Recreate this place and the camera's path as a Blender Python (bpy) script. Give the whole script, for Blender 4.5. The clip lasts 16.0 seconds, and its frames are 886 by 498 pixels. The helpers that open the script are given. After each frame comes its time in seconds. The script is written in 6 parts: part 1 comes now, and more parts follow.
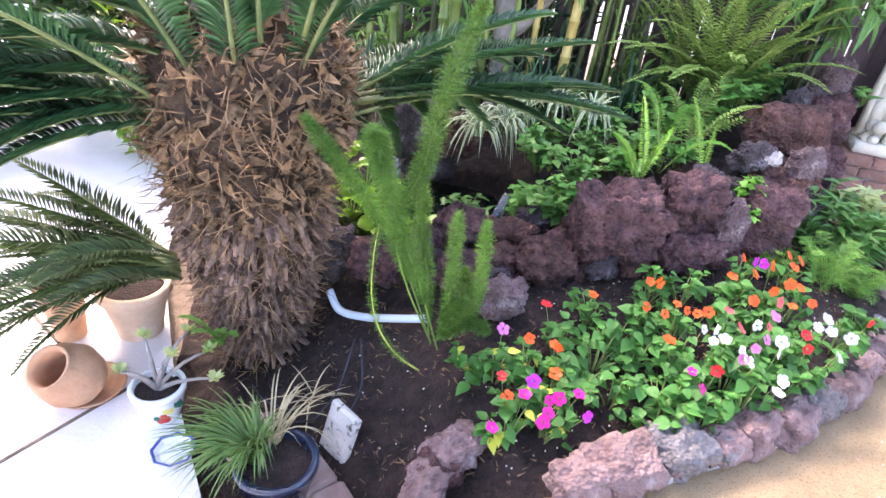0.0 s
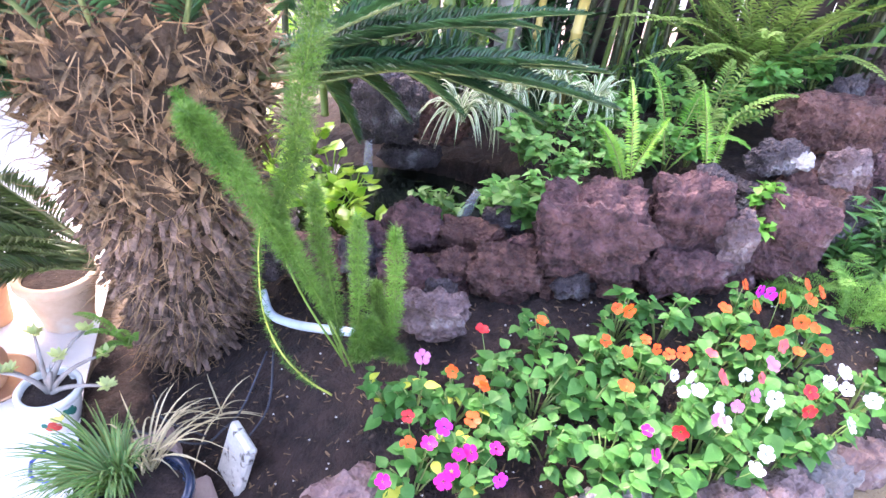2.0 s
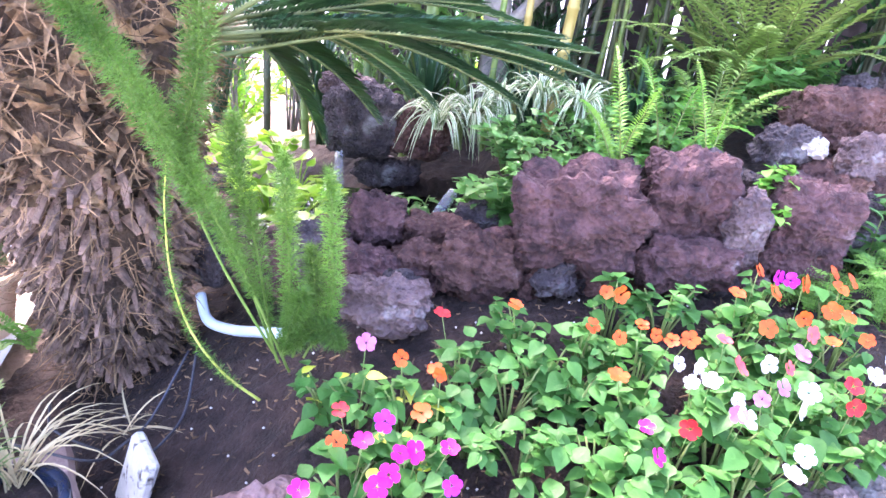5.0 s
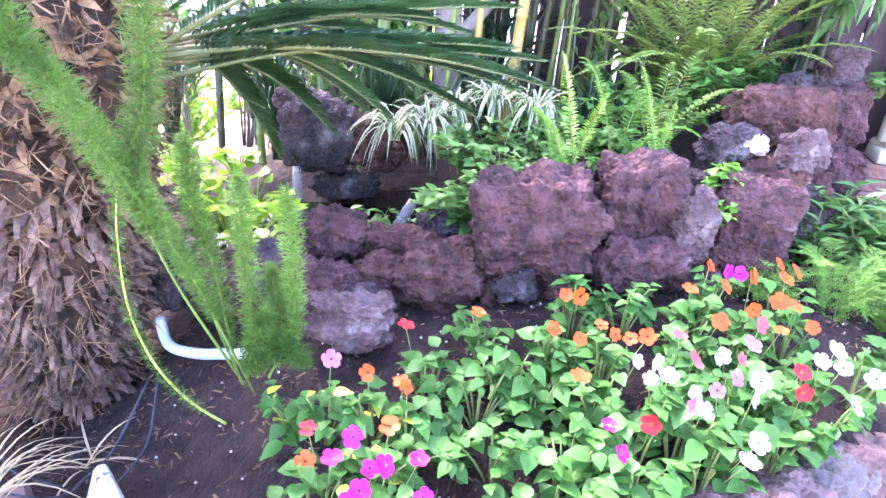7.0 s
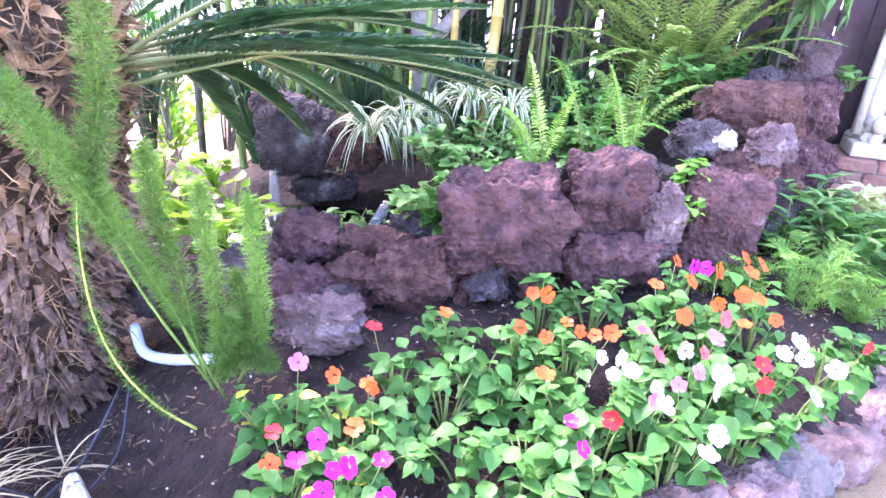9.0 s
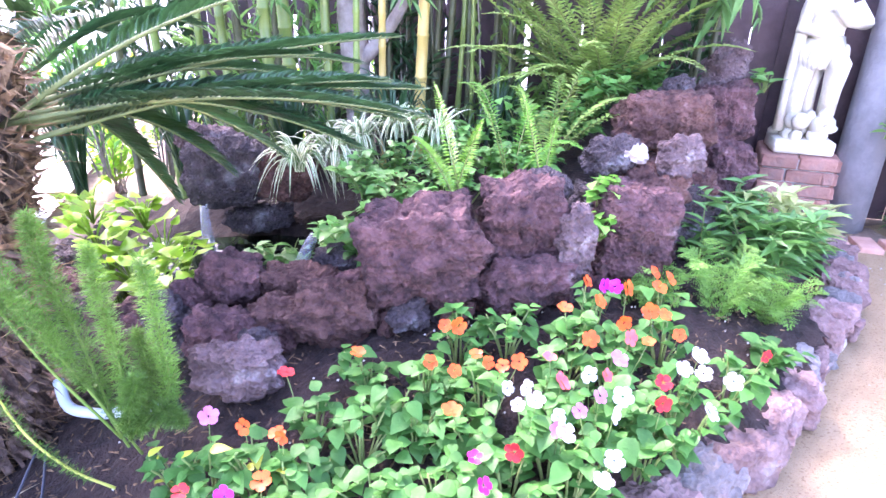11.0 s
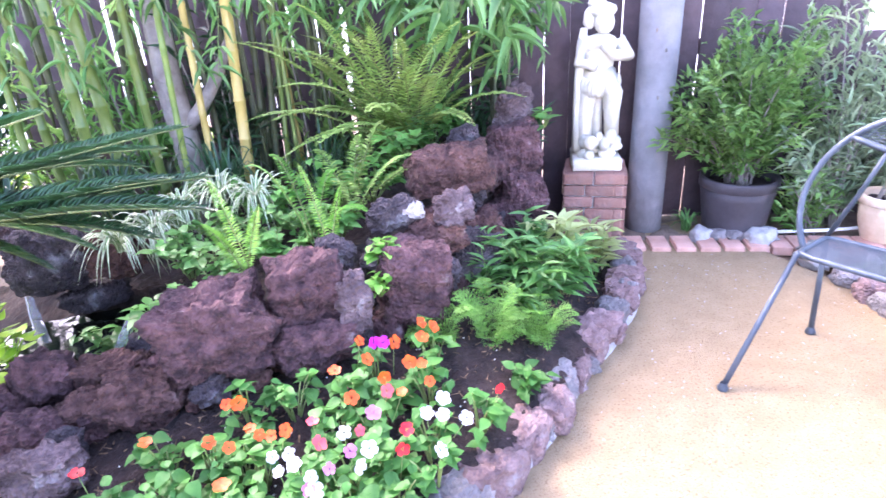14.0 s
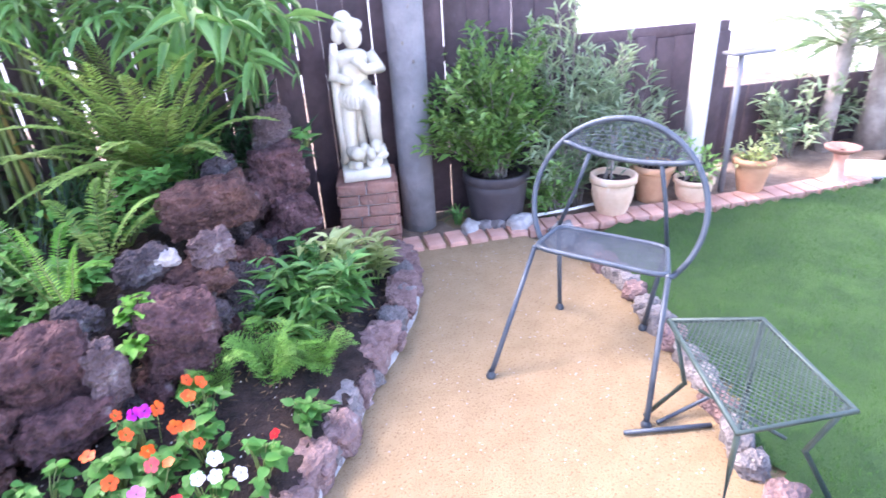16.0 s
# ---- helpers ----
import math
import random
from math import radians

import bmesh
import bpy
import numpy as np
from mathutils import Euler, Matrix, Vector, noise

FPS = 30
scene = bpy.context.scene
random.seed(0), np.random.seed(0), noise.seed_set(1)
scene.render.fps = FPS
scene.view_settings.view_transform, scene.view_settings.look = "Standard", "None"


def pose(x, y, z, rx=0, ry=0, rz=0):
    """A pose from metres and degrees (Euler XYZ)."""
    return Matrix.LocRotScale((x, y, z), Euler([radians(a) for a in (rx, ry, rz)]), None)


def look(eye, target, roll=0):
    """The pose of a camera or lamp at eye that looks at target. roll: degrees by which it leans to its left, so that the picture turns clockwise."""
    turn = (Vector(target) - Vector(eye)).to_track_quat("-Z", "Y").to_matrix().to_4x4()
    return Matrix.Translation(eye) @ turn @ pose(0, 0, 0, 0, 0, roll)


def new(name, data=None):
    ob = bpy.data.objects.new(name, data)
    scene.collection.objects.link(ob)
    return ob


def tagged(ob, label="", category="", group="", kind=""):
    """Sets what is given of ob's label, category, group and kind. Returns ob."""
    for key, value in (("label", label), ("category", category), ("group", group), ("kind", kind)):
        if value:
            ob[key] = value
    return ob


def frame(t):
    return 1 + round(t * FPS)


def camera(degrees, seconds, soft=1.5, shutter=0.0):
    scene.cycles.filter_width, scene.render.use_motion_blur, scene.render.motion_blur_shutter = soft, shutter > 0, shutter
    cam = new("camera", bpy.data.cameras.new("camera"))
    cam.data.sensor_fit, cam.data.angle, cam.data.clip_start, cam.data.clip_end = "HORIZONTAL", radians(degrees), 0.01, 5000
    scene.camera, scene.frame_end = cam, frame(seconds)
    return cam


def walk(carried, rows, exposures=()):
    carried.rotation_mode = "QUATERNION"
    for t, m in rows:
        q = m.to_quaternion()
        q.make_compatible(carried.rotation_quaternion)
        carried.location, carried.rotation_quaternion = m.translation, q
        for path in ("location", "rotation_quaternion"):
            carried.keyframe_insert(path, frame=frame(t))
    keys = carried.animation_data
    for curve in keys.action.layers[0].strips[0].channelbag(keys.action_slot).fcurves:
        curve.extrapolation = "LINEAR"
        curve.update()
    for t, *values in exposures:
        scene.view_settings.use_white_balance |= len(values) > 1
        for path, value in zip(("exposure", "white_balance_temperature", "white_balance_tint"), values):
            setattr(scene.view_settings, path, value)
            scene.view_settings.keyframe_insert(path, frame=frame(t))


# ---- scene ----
cam = camera(74.0, 16.0, soft=1.5, shutter=0.4)
PATH = [
    (0, (-0.295, -0.038, 1.403), (0.145, 1.629, 0.389), 7.28),
    (0.5, (-0.142, 0.025, 1.430), (0.205, 1.692, 0.380), 7.70),
    (1, (-0.017, 0.093, 1.449), (0.261, 1.754, 0.371), 7.76),
    (1.5, (0.107, 0.168, 1.429), (0.362, 1.825, 0.338), 6.84),
    (2, (0.174, 0.225, 1.338), (0.412, 1.888, 0.254), 6.78),
    (2.5, (0.199, 0.242, 1.235), (0.404, 1.933, 0.188), 7.56),
    (3, (0.233, 0.269, 1.158), (0.399, 1.990, 0.153), 7.90),
    (3.5, (0.242, 0.279, 1.039), (0.390, 2.038, 0.099), 8.40),
    (4, (0.289, 0.295, 0.982), (0.416, 2.081, 0.092), 7.94),
    (4.5, (0.334, 0.303, 0.958), (0.493, 2.106, 0.106), 7.25),
    (7, (0.352, 0.293, 0.976), (0.673, 2.100, 0.180), 4.98),
    (7.5, (0.362, 0.289, 0.981), (0.686, 2.094, 0.183), 4.88),
    (8, (0.375, 0.276, 0.977), (0.697, 2.083, 0.182), 4.77),
    (10.5, (0.528, 0.277, 1.052), (0.932, 2.064, 0.249), 1.85),
    (11, (0.579, 0.264, 1.084), (1.001, 2.051, 0.292), 1.08),
    (11.5, (0.624, 0.244, 1.119), (1.064, 2.024, 0.319), 0.63),
    (12, (0.675, 0.209, 1.177), (1.136, 1.979, 0.368), -0.06),
    (12.5, (0.750, 0.168, 1.247), (1.236, 1.925, 0.423), -0.76),
    (13, (0.811, 0.122, 1.303), (1.345, 1.868, 0.486), -1.60),
    (13.5, (0.903, 0.067, 1.330), (1.493, 1.800, 0.524), -2.53),
    (14, (0.989, 0.002, 1.368), (1.643, 1.711, 0.561), -3.36),
    (14.5, (1.094, -0.084, 1.449), (1.798, 1.593, 0.615), -4.14),
    (15, (1.235, -0.157, 1.506), (1.981, 1.479, 0.632), -4.66),
    (15.5, (1.219, -0.126, 1.494), (2.164, 1.397, 0.606), -4.06),
    (16, (1.174, -0.090, 1.509), (2.330, 1.283, 0.627), -3.71),
]
EXPOSURES = [(0.0, 2.92, 6950, 25), (2.0, 3.42, 6700, 28), (3.5, 3.55, 6550, 29), (7.0, 3.85, 6150, 39), (11.0, 3.82, 6150, 40), (13.5, 3.64, 6200, 36), (16.0, 3.06, 6300, 29)]
walk(cam, [(t, look(eye, target, roll)) for t, eye, target, roll in PATH], EXPOSURES)

# ---- light ----
world = bpy.data.worlds.new("sky")
scene.world = world
world.use_nodes = True
wn = world.node_tree.nodes
sky = wn.new("ShaderNodeTexSky")
sky.sky_type, sky.sun_disc = "NISHITA", False
sky.sun_elevation, sky.sun_rotation = radians(48), radians(-25)
sky.air_density, sky.dust_density = 1.0, 2.5
world.node_tree.links.new(sky.outputs["Color"], wn["Background"].inputs["Color"])
wn["Background"].inputs["Strength"].default_value = 0.15
sun = new("sun", bpy.data.lights.new("sun", "SUN"))
sun.data.energy, sun.data.angle, sun.data.color = 0.8, radians(12), (1.0, 0.95, 0.86)
SUN_AZ, SUN_EL = radians(-25), radians(48)
sun_from = Vector((math.sin(SUN_AZ) * math.cos(SUN_EL), math.cos(SUN_AZ) * math.cos(SUN_EL), math.sin(SUN_EL)))
sun.matrix_world = look(sun_from * 20, (0, 0, 0))


# ---- materials ----
def mat(name, a, b, scale=6.0, rough=0.7, bump=0.3, grain=60.0, trans=0.0, metal=0.0, vary=0.12, spots=None, spot_scale=3.0, spot_cut=0.62, pores=0.0, coat=0.0, spec=0.5):
    """Two mixed colours in coarse noise, fine relief, an optional third colour in patches, random lightness per object and island."""
    m = bpy.data.materials.new(name)
    m.use_nodes = True
    n, link = m.node_tree.nodes, m.node_tree.links.new
    bsdf = n["Principled BSDF"]
    co = n.new("ShaderNodeTexCoord")
    n1 = n.new("ShaderNodeTexNoise")
    n1.inputs["Scale"].default_value, n1.inputs["Detail"].default_value, n1.inputs["Roughness"].default_value = scale, 6, 0.65
    link(co.outputs["Object"], n1.inputs["Vector"])
    ramp = n.new("ShaderNodeValToRGB")
    ramp.color_ramp.elements[0].position, ramp.color_ramp.elements[1].position = 0.36, 0.64
    ramp.color_ramp.elements[0].color, ramp.color_ramp.elements[1].color = (*a, 1), (*b, 1)
    link(n1.outputs["Fac"], ramp.inputs["Fac"])
    colour = ramp.outputs["Color"]
    if spots:
        n3 = n.new("ShaderNodeTexNoise")
        n3.inputs["Scale"].default_value, n3.inputs["Detail"].default_value = spot_scale, 8
        link(co.outputs["Object"], n3.inputs["Vector"])
        r3 = n.new("ShaderNodeValToRGB")
        r3.color_ramp.elements[0].position, r3.color_ramp.elements[1].position = spot_cut, spot_cut + 0.12
        link(n3.outputs["Fac"], r3.inputs["Fac"])
        mx = n.new("ShaderNodeMix")
        mx.data_type = "RGBA"
        link(r3.outputs["Color"], mx.inputs["Factor"])
        link(colour, mx.inputs["A"])
        mx.inputs["B"].default_value = (*spots, 1)
        colour = mx.outputs["Result"]
    info, geo = n.new("ShaderNodeObjectInfo"), n.new("ShaderNodeNewGeometry")
    add = n.new("ShaderNodeMath")
    add.operation = "ADD"
    link(info.outputs["Random"], add.inputs[0])
    link(geo.outputs["Random Per Island"], add.inputs[1])
    span = n.new("ShaderNodeMapRange")
    span.inputs["From Max"].default_value = 2.0
    span.inputs["To Min"].default_value, span.inputs["To Max"].default_value = 1 - vary * 1.6, 1 + vary * 1.6
    link(add.outputs[0], span.inputs["Value"])
    hsv = n.new("ShaderNodeHueSaturation")
    link(span.outputs["Result"], hsv.inputs["Value"])
    link(colour, hsv.inputs["Color"])
    link(hsv.outputs["Color"], bsdf.inputs["Base Color"])
    bsdf.inputs["Roughness"].default_value, bsdf.inputs["Metallic"].default_value = rough, metal
    bsdf.inputs["Coat Weight"].default_value = coat
    bsdf.inputs["Specular IOR Level"].default_value = spec
    n2 = n.new("ShaderNodeTexNoise")
    n2.inputs["Scale"].default_value, n2.inputs["Detail"].default_value = grain, 4
    link(co.outputs["Object"], n2.inputs["Vector"])
    height = n2.outputs["Fac"]
    if pores:
        v = n.new("ShaderNodeTexVoronoi")
        v.inputs["Scale"].default_value = pores
        link(co.outputs["Object"], v.inputs["Vector"])
        mul = n.new("ShaderNodeMath")
        mul.operation = "ADD"
        link(v.outputs["Distance"], mul.inputs[0])
        link(height, mul.inputs[1])
        height = mul.outputs[0]
    bp = n.new("ShaderNodeBump")
    bp.inputs["Strength"].default_value, bp.inputs["Distance"].default_value = bump, 0.016
    link(height, bp.inputs["Height"])
    link(bp.outputs["Normal"], bsdf.inputs["Normal"])
    if trans:
        tr, ms = n.new("ShaderNodeBsdfTranslucent"), n.new("ShaderNodeMixShader")
        link(hsv.outputs["Color"], tr.inputs["Color"])
        ms.inputs["Fac"].default_value = trans
        link(bsdf.outputs["BSDF"], ms.inputs[1])
        link(tr.outputs["BSDF"], ms.inputs[2])
        link(ms.outputs["Shader"], n["Material Output"].inputs["Surface"])
    return m


M_LAVA = mat("lava_rock", (0.04, 0.018, 0.02), (0.155, 0.076, 0.077), 15, 0.95, 1.0, 70, spots=(0.36, 0.29, 0.29), spot_scale=13, spot_cut=0.64, pores=60)
M_LAVA_RED = mat("red_lava_rock", (0.05, 0.021, 0.019), (0.16, 0.078, 0.064), 13, 0.95, 1.0, 70, spots=(0.32, 0.22, 0.2), spot_scale=14, spot_cut=0.64, pores=60)
M_LAVA_DARK = mat("dark_lava_rock", (0.03, 0.022, 0.026), (0.11, 0.085, 0.092), 8, 0.9, 1.0, 60, spots=(0.33, 0.33, 0.34), spot_scale=5, spot_cut=0.6, pores=80)
M_LAVA_PALE = mat("pale_lichened_rock", (0.075, 0.045, 0.046), (0.2, 0.14, 0.142), 7, 0.95, 0.9, 60, spots=(0.42, 0.39, 0.385), spot_scale=11, spot_cut=0.6, pores=80)
M_CHALK = mat("chalky_stone", (0.3, 0.27, 0.27), (0.5, 0.47, 0.46), 9, 0.95, 0.8, 60, pores=60)
M_BORDER = mat("border_stone", (0.16, 0.095, 0.09), (0.34, 0.23, 0.215), 8, 0.95, 0.8, 60, spots=(0.5, 0.47, 0.46), spot_scale=6, spot_cut=0.62, pores=70, vary=0.2)
M_BORDER_GREY = mat("grey_border_stone", (0.15, 0.135, 0.135), (0.32, 0.29, 0.285), 8, 0.95, 0.8, 60, spots=(0.3, 0.2, 0.18), spot_scale=5, spot_cut=0.6, pores=70, vary=0.2)
M_MORTAR = mat("mortar", (0.36, 0.34, 0.33), (0.55, 0.53, 0.51), 14, 0.95, 0.8, 50)
M_SOIL = mat("dark_soil", (0.014, 0.008, 0.007), (0.048, 0.028, 0.023), 14, 0.97, 1.0, 90, spots=(0.13, 0.085, 0.06), spot_scale=22, spot_cut=0.64)
M_PATH = mat("decomposed_granite", (0.36, 0.255, 0.14), (0.42, 0.305, 0.175), 9, 0.97, 0.9, 180, spots=(0.27, 0.175, 0.09), spot_scale=110, spot_cut=0.55)
M_PATIO = mat("pale_patio_paving", (0.72, 0.68, 0.66), (0.82, 0.79, 0.77), 2.5, 0.8, 0.2, 60)
M_EARTH = mat("dry_earth", (0.16, 0.11, 0.08), (0.3, 0.22, 0.16), 6, 0.97, 0.9, 60, spots=(0.42, 0.36, 0.3), spot_scale=25, spot_cut=0.66)
M_LAWN = mat("lawn", (0.017, 0.068, 0.008), (0.034, 0.1, 0.013), 5, 0.85, 1.0, 220, spots=(0.042, 0.115, 0.018), spot_scale=2.5, spot_cut=0.6)
M_BLADE = mat("grass_blade", (0.03, 0.11, 0.016), (0.07, 0.18, 0.03), 3, 0.6, 0.1, 60, trans=0.25, vary=0.3)
M_IMP = mat("impatiens_leaf", (0.042, 0.17, 0.03), (0.1, 0.265, 0.06), 9, 0.48, 0.25, 40, trans=0.3, vary=0.3, spec=0.3)
M_IMP_STEM = mat("impatiens_stem", (0.16, 0.28, 0.07), (0.28, 0.33, 0.12), 9, 0.5, 0.2, 40, trans=0.2)
M_YELLOW_LEAF = mat("yellowed_leaf", (0.55, 0.6, 0.05), (0.7, 0.7, 0.12), 9, 0.5, 0.2, 40, trans=0.3)
M_CYCAD = mat("cycad_frond", (0.014, 0.06, 0.024), (0.045, 0.13, 0.048), 4, 0.33, 0.2, 40, trans=0.18, vary=0.25)
M_SUCKER = mat("olive_cycad_frond", (0.05, 0.1, 0.028), (0.13, 0.19, 0.06), 4, 0.4, 0.2, 40, trans=0.25, vary=0.25)
M_CYCAD_STALK = mat("cycad_stalk", (0.09, 0.14, 0.05), (0.18, 0.22, 0.08), 8, 0.5, 0.2, 40)
M_TRUNK = mat("cycad_trunk", (0.035, 0.022, 0.014), (0.11, 0.07, 0.042), 9, 0.95, 1.0, 60, vary=0.3)
M_SCALE = mat("cycad_leaf_base", (0.05, 0.03, 0.016), (0.27, 0.17, 0.088), 14, 0.9, 0.8, 50, spots=(0.4, 0.19, 0.06), spot_scale=4, spot_cut=0.66, vary=0.4)
M_SCALE_GREY = mat("old_leaf_base", (0.04, 0.024, 0.018), (0.23, 0.15, 0.11), 14, 0.95, 0.8, 50, vary=0.4)
M_PLUME = mat("foxtail_needle", (0.055, 0.165, 0.02), (0.135, 0.28, 0.045), 5, 0.5, 0.1, 40, trans=0.35, vary=0.3)
M_PLUME_STEM = mat("foxtail_stem", (0.42, 0.5, 0.08), (0.6, 0.64, 0.15), 6, 0.5, 0.1, 40, trans=0.1)
M_PLUME_CORE = mat("foxtail_inner_stem", (0.1, 0.2, 0.03), (0.18, 0.3, 0.06), 6, 0.6, 0.1, 40)
M_FERN_BRIGHT = mat("young_sword_fern", (0.17, 0.42, 0.05), (0.3, 0.56, 0.1), 6, 0.5, 0.2, 40, trans=0.4, vary=0.15)
M_FERN_STALK = mat("fern_stalk", (0.13, 0.2, 0.04), (0.24, 0.26, 0.08), 6, 0.6, 0.1, 40)
M_FERN = mat("sword_fern", (0.1, 0.32, 0.035), (0.19, 0.45, 0.075), 6, 0.5, 0.2, 40, trans=0.4, vary=0.2)
M_FERN_DARK = mat("old_fern", (0.19, 0.36, 0.075), (0.4, 0.54, 0.15), 5, 0.5, 0.2, 40, trans=0.35, vary=0.3)
M_LACE = mat("lace_fern", (0.12, 0.31, 0.04), (0.22, 0.43, 0.085), 6, 0.5, 0.2, 40, trans=0.35, vary=0.25)
M_COVER = mat("groundcover_leaf", (0.08, 0.27, 0.055), (0.2, 0.43, 0.11), 7, 0.4, 0.2, 40, trans=0.3, vary=0.3)
M_LANCE = mat("lance_leaf", (0.08, 0.25, 0.05), (0.18, 0.4, 0.11), 6, 0.4, 0.2, 40, trans=0.3, vary=0.3)
M_PALE_LEAF = mat("pale_yellow_green_leaf", (0.4, 0.5, 0.16), (0.62, 0.66, 0.32), 6, 0.5, 0.2, 40, trans=0.35, vary=0.2)
M_SPIDER_G = mat("spider_green", (0.12, 0.24, 0.08), (0.2, 0.33, 0.12), 6, 0.45, 0.1, 40, trans=0.3)
M_SPIDER_W = mat("spider_cream", (0.6, 0.64, 0.46), (0.72, 0.74, 0.56), 6, 0.45, 0.1, 40, trans=0.3)
M_HYAC = mat("hyacinth_leaf", (0.16, 0.4, 0.03), (0.4, 0.58, 0.05), 5, 0.3, 0.1, 30, trans=0.4, vary=0.3)
M_BAM_G = mat("green_bamboo", (0.08, 0.15, 0.03), (0.2, 0.26, 0.06), 3, 0.4, 0.1, 30, vary=0.3)
M_BAM_Y = mat("golden_bamboo", (0.38, 0.28, 0.07), (0.52, 0.41, 0.14), 3, 0.35, 0.1, 30, vary=0.15)
# shaded copy of the green bamboo: the shade is put into the colour
M_BAM_SHADE = mat("shade_toned_bamboo", (0.03, 0.04, 0.02), (0.09, 0.1, 0.04), 3, 0.5, 0.1, 30, vary=0.3)
M_BAM_LEAF = mat("bamboo_leaf", (0.09, 0.25, 0.06), (0.22, 0.42, 0.14), 4, 0.45, 0.1, 30, trans=0.35, vary=0.3)
M_SHRUB = mat("shrub_leaf", (0.12, 0.29, 0.06), (0.3, 0.5, 0.15), 5, 0.42, 0.1, 30, trans=0.35, vary=0.35)
M_SHRUB_PALE = mat("silvery_shrub_leaf", (0.2, 0.32, 0.16), (0.42, 0.5, 0.32), 5, 0.35, 0.1, 30, trans=0.3, vary=0.35)
M_DRY = mat("dry_straw", (0.45, 0.35, 0.18), (0.65, 0.55, 0.34), 8, 0.8, 0.2, 40, trans=0.15, vary=0.25)
M_BARK = mat("grey_bark", (0.2, 0.17, 0.15), (0.38, 0.34, 0.31), 7, 0.9, 0.7, 40)
M_POST = mat("weathered_grey_post", (0.16, 0.16, 0.175), (0.27, 0.27, 0.29), 3, 0.85, 0.5, 30, spots=(0.2, 0.19, 0.19), spot_scale=9, spot_cut=0.68)
M_FENCE = mat("dark_stained_board", (0.055, 0.036, 0.042), (0.105, 0.072, 0.08), 4, 0.75, 0.5, 30, vary=0.25)
M_STATUE = mat("cream_cast_stone", (0.66, 0.62, 0.5), (0.8, 0.77, 0.67), 6, 0.85, 0.4, 60, spots=(0.42, 0.4, 0.33), spot_scale=9, spot_cut=0.66)
M_BRICK = mat("worn_brick", (0.27, 0.13, 0.1), (0.4, 0.22, 0.17), 8, 0.9, 0.6, 50, spots=(0.22, 0.17, 0.16), spot_scale=5, spot_cut=0.6, vary=0.25)
M_BRICK_PINK = mat("pink_paving_brick", (0.5, 0.27, 0.2), (0.62, 0.37, 0.29), 8, 0.9, 0.5, 50, vary=0.2)
M_TERRA = mat("terracotta", (0.48, 0.25, 0.14), (0.62, 0.36, 0.21), 5, 0.85, 0.3, 40, spots=(0.66, 0.5, 0.38), spot_scale=5, spot_cut=0.62)
M_TERRA_PALE = mat("pale_terracotta", (0.58, 0.4, 0.27), (0.72, 0.55, 0.4), 5, 0.85, 0.3, 40, spots=(0.76, 0.7, 0.62), spot_scale=6, spot_cut=0.58)
M_GREY_POT = mat("dark_grey_plastic", (0.045, 0.038, 0.045), (0.075, 0.066, 0.075), 4, 0.6, 0.2, 40)
M_BLUE_GLAZE = mat("dark_blue_glaze", (0.01, 0.014, 0.03), (0.03, 0.05, 0.09), 6, 0.12, 0.1, 20, coat=0.6)
M_CERAMIC = mat("white_glazed_ceramic", (0.75, 0.77, 0.74), (0.82, 0.83, 0.8), 4, 0.15, 0.05, 20, coat=0.5)
M_BLUE_PAINT = mat("blue_glaze_paint", (0.05, 0.08, 0.35), (0.1, 0.14, 0.45), 9, 0.2, 0.05, 20)
M_RED_PAINT = mat("red_glaze_paint", (0.6, 0.05, 0.04), (0.7, 0.1, 0.06), 9, 0.2, 0.05, 20)
M_YEL_PAINT = mat("yellow_glaze_paint", (0.75, 0.65, 0.15), (0.8, 0.72, 0.3), 9, 0.2, 0.05, 20)
M_GRN_PAINT = mat("green_glaze_paint", (0.02, 0.12, 0.1), (0.04, 0.2, 0.14), 9, 0.2, 0.05, 20)
M_METAL = mat("painted_grey_iron", (0.045, 0.06, 0.08), (0.08, 0.1, 0.125), 8, 0.45, 0.2, 60, metal=0.3)
M_METAL_GREEN = mat("painted_green_iron", (0.03, 0.052, 0.048), (0.055, 0.085, 0.078), 8, 0.45, 0.2, 60, metal=0.3)
M_HOSE = mat("pale_blue_pipe", (0.42, 0.52, 0.6), (0.55, 0.64, 0.7), 8, 0.4, 0.1, 40)
M_CABLE = mat("black_cable", (0.012, 0.013, 0.02), (0.03, 0.035, 0.05), 8, 0.5, 0.1, 40)
M_MARBLE = mat("white_stone_slab", (0.48, 0.46, 0.42), (0.64, 0.62, 0.57), 9, 0.8, 0.6, 50, spots=(0.09, 0.07, 0.055), spot_scale=34, spot_cut=0.57)
M_FLAG = mat("brown_flagstone", (0.3, 0.2, 0.17), (0.44, 0.32, 0.28), 5, 0.9, 0.4, 40)
M_HEDGE = mat("hedge_leaf", (0.025, 0.07, 0.02), (0.08, 0.16, 0.05), 4, 0.5, 0.1, 30, trans=0.2, vary=0.4)
M_STUCCO = mat("white_stucco", (0.74, 0.73, 0.71), (0.82, 0.81, 0.8), 3, 0.9, 0.3, 60)
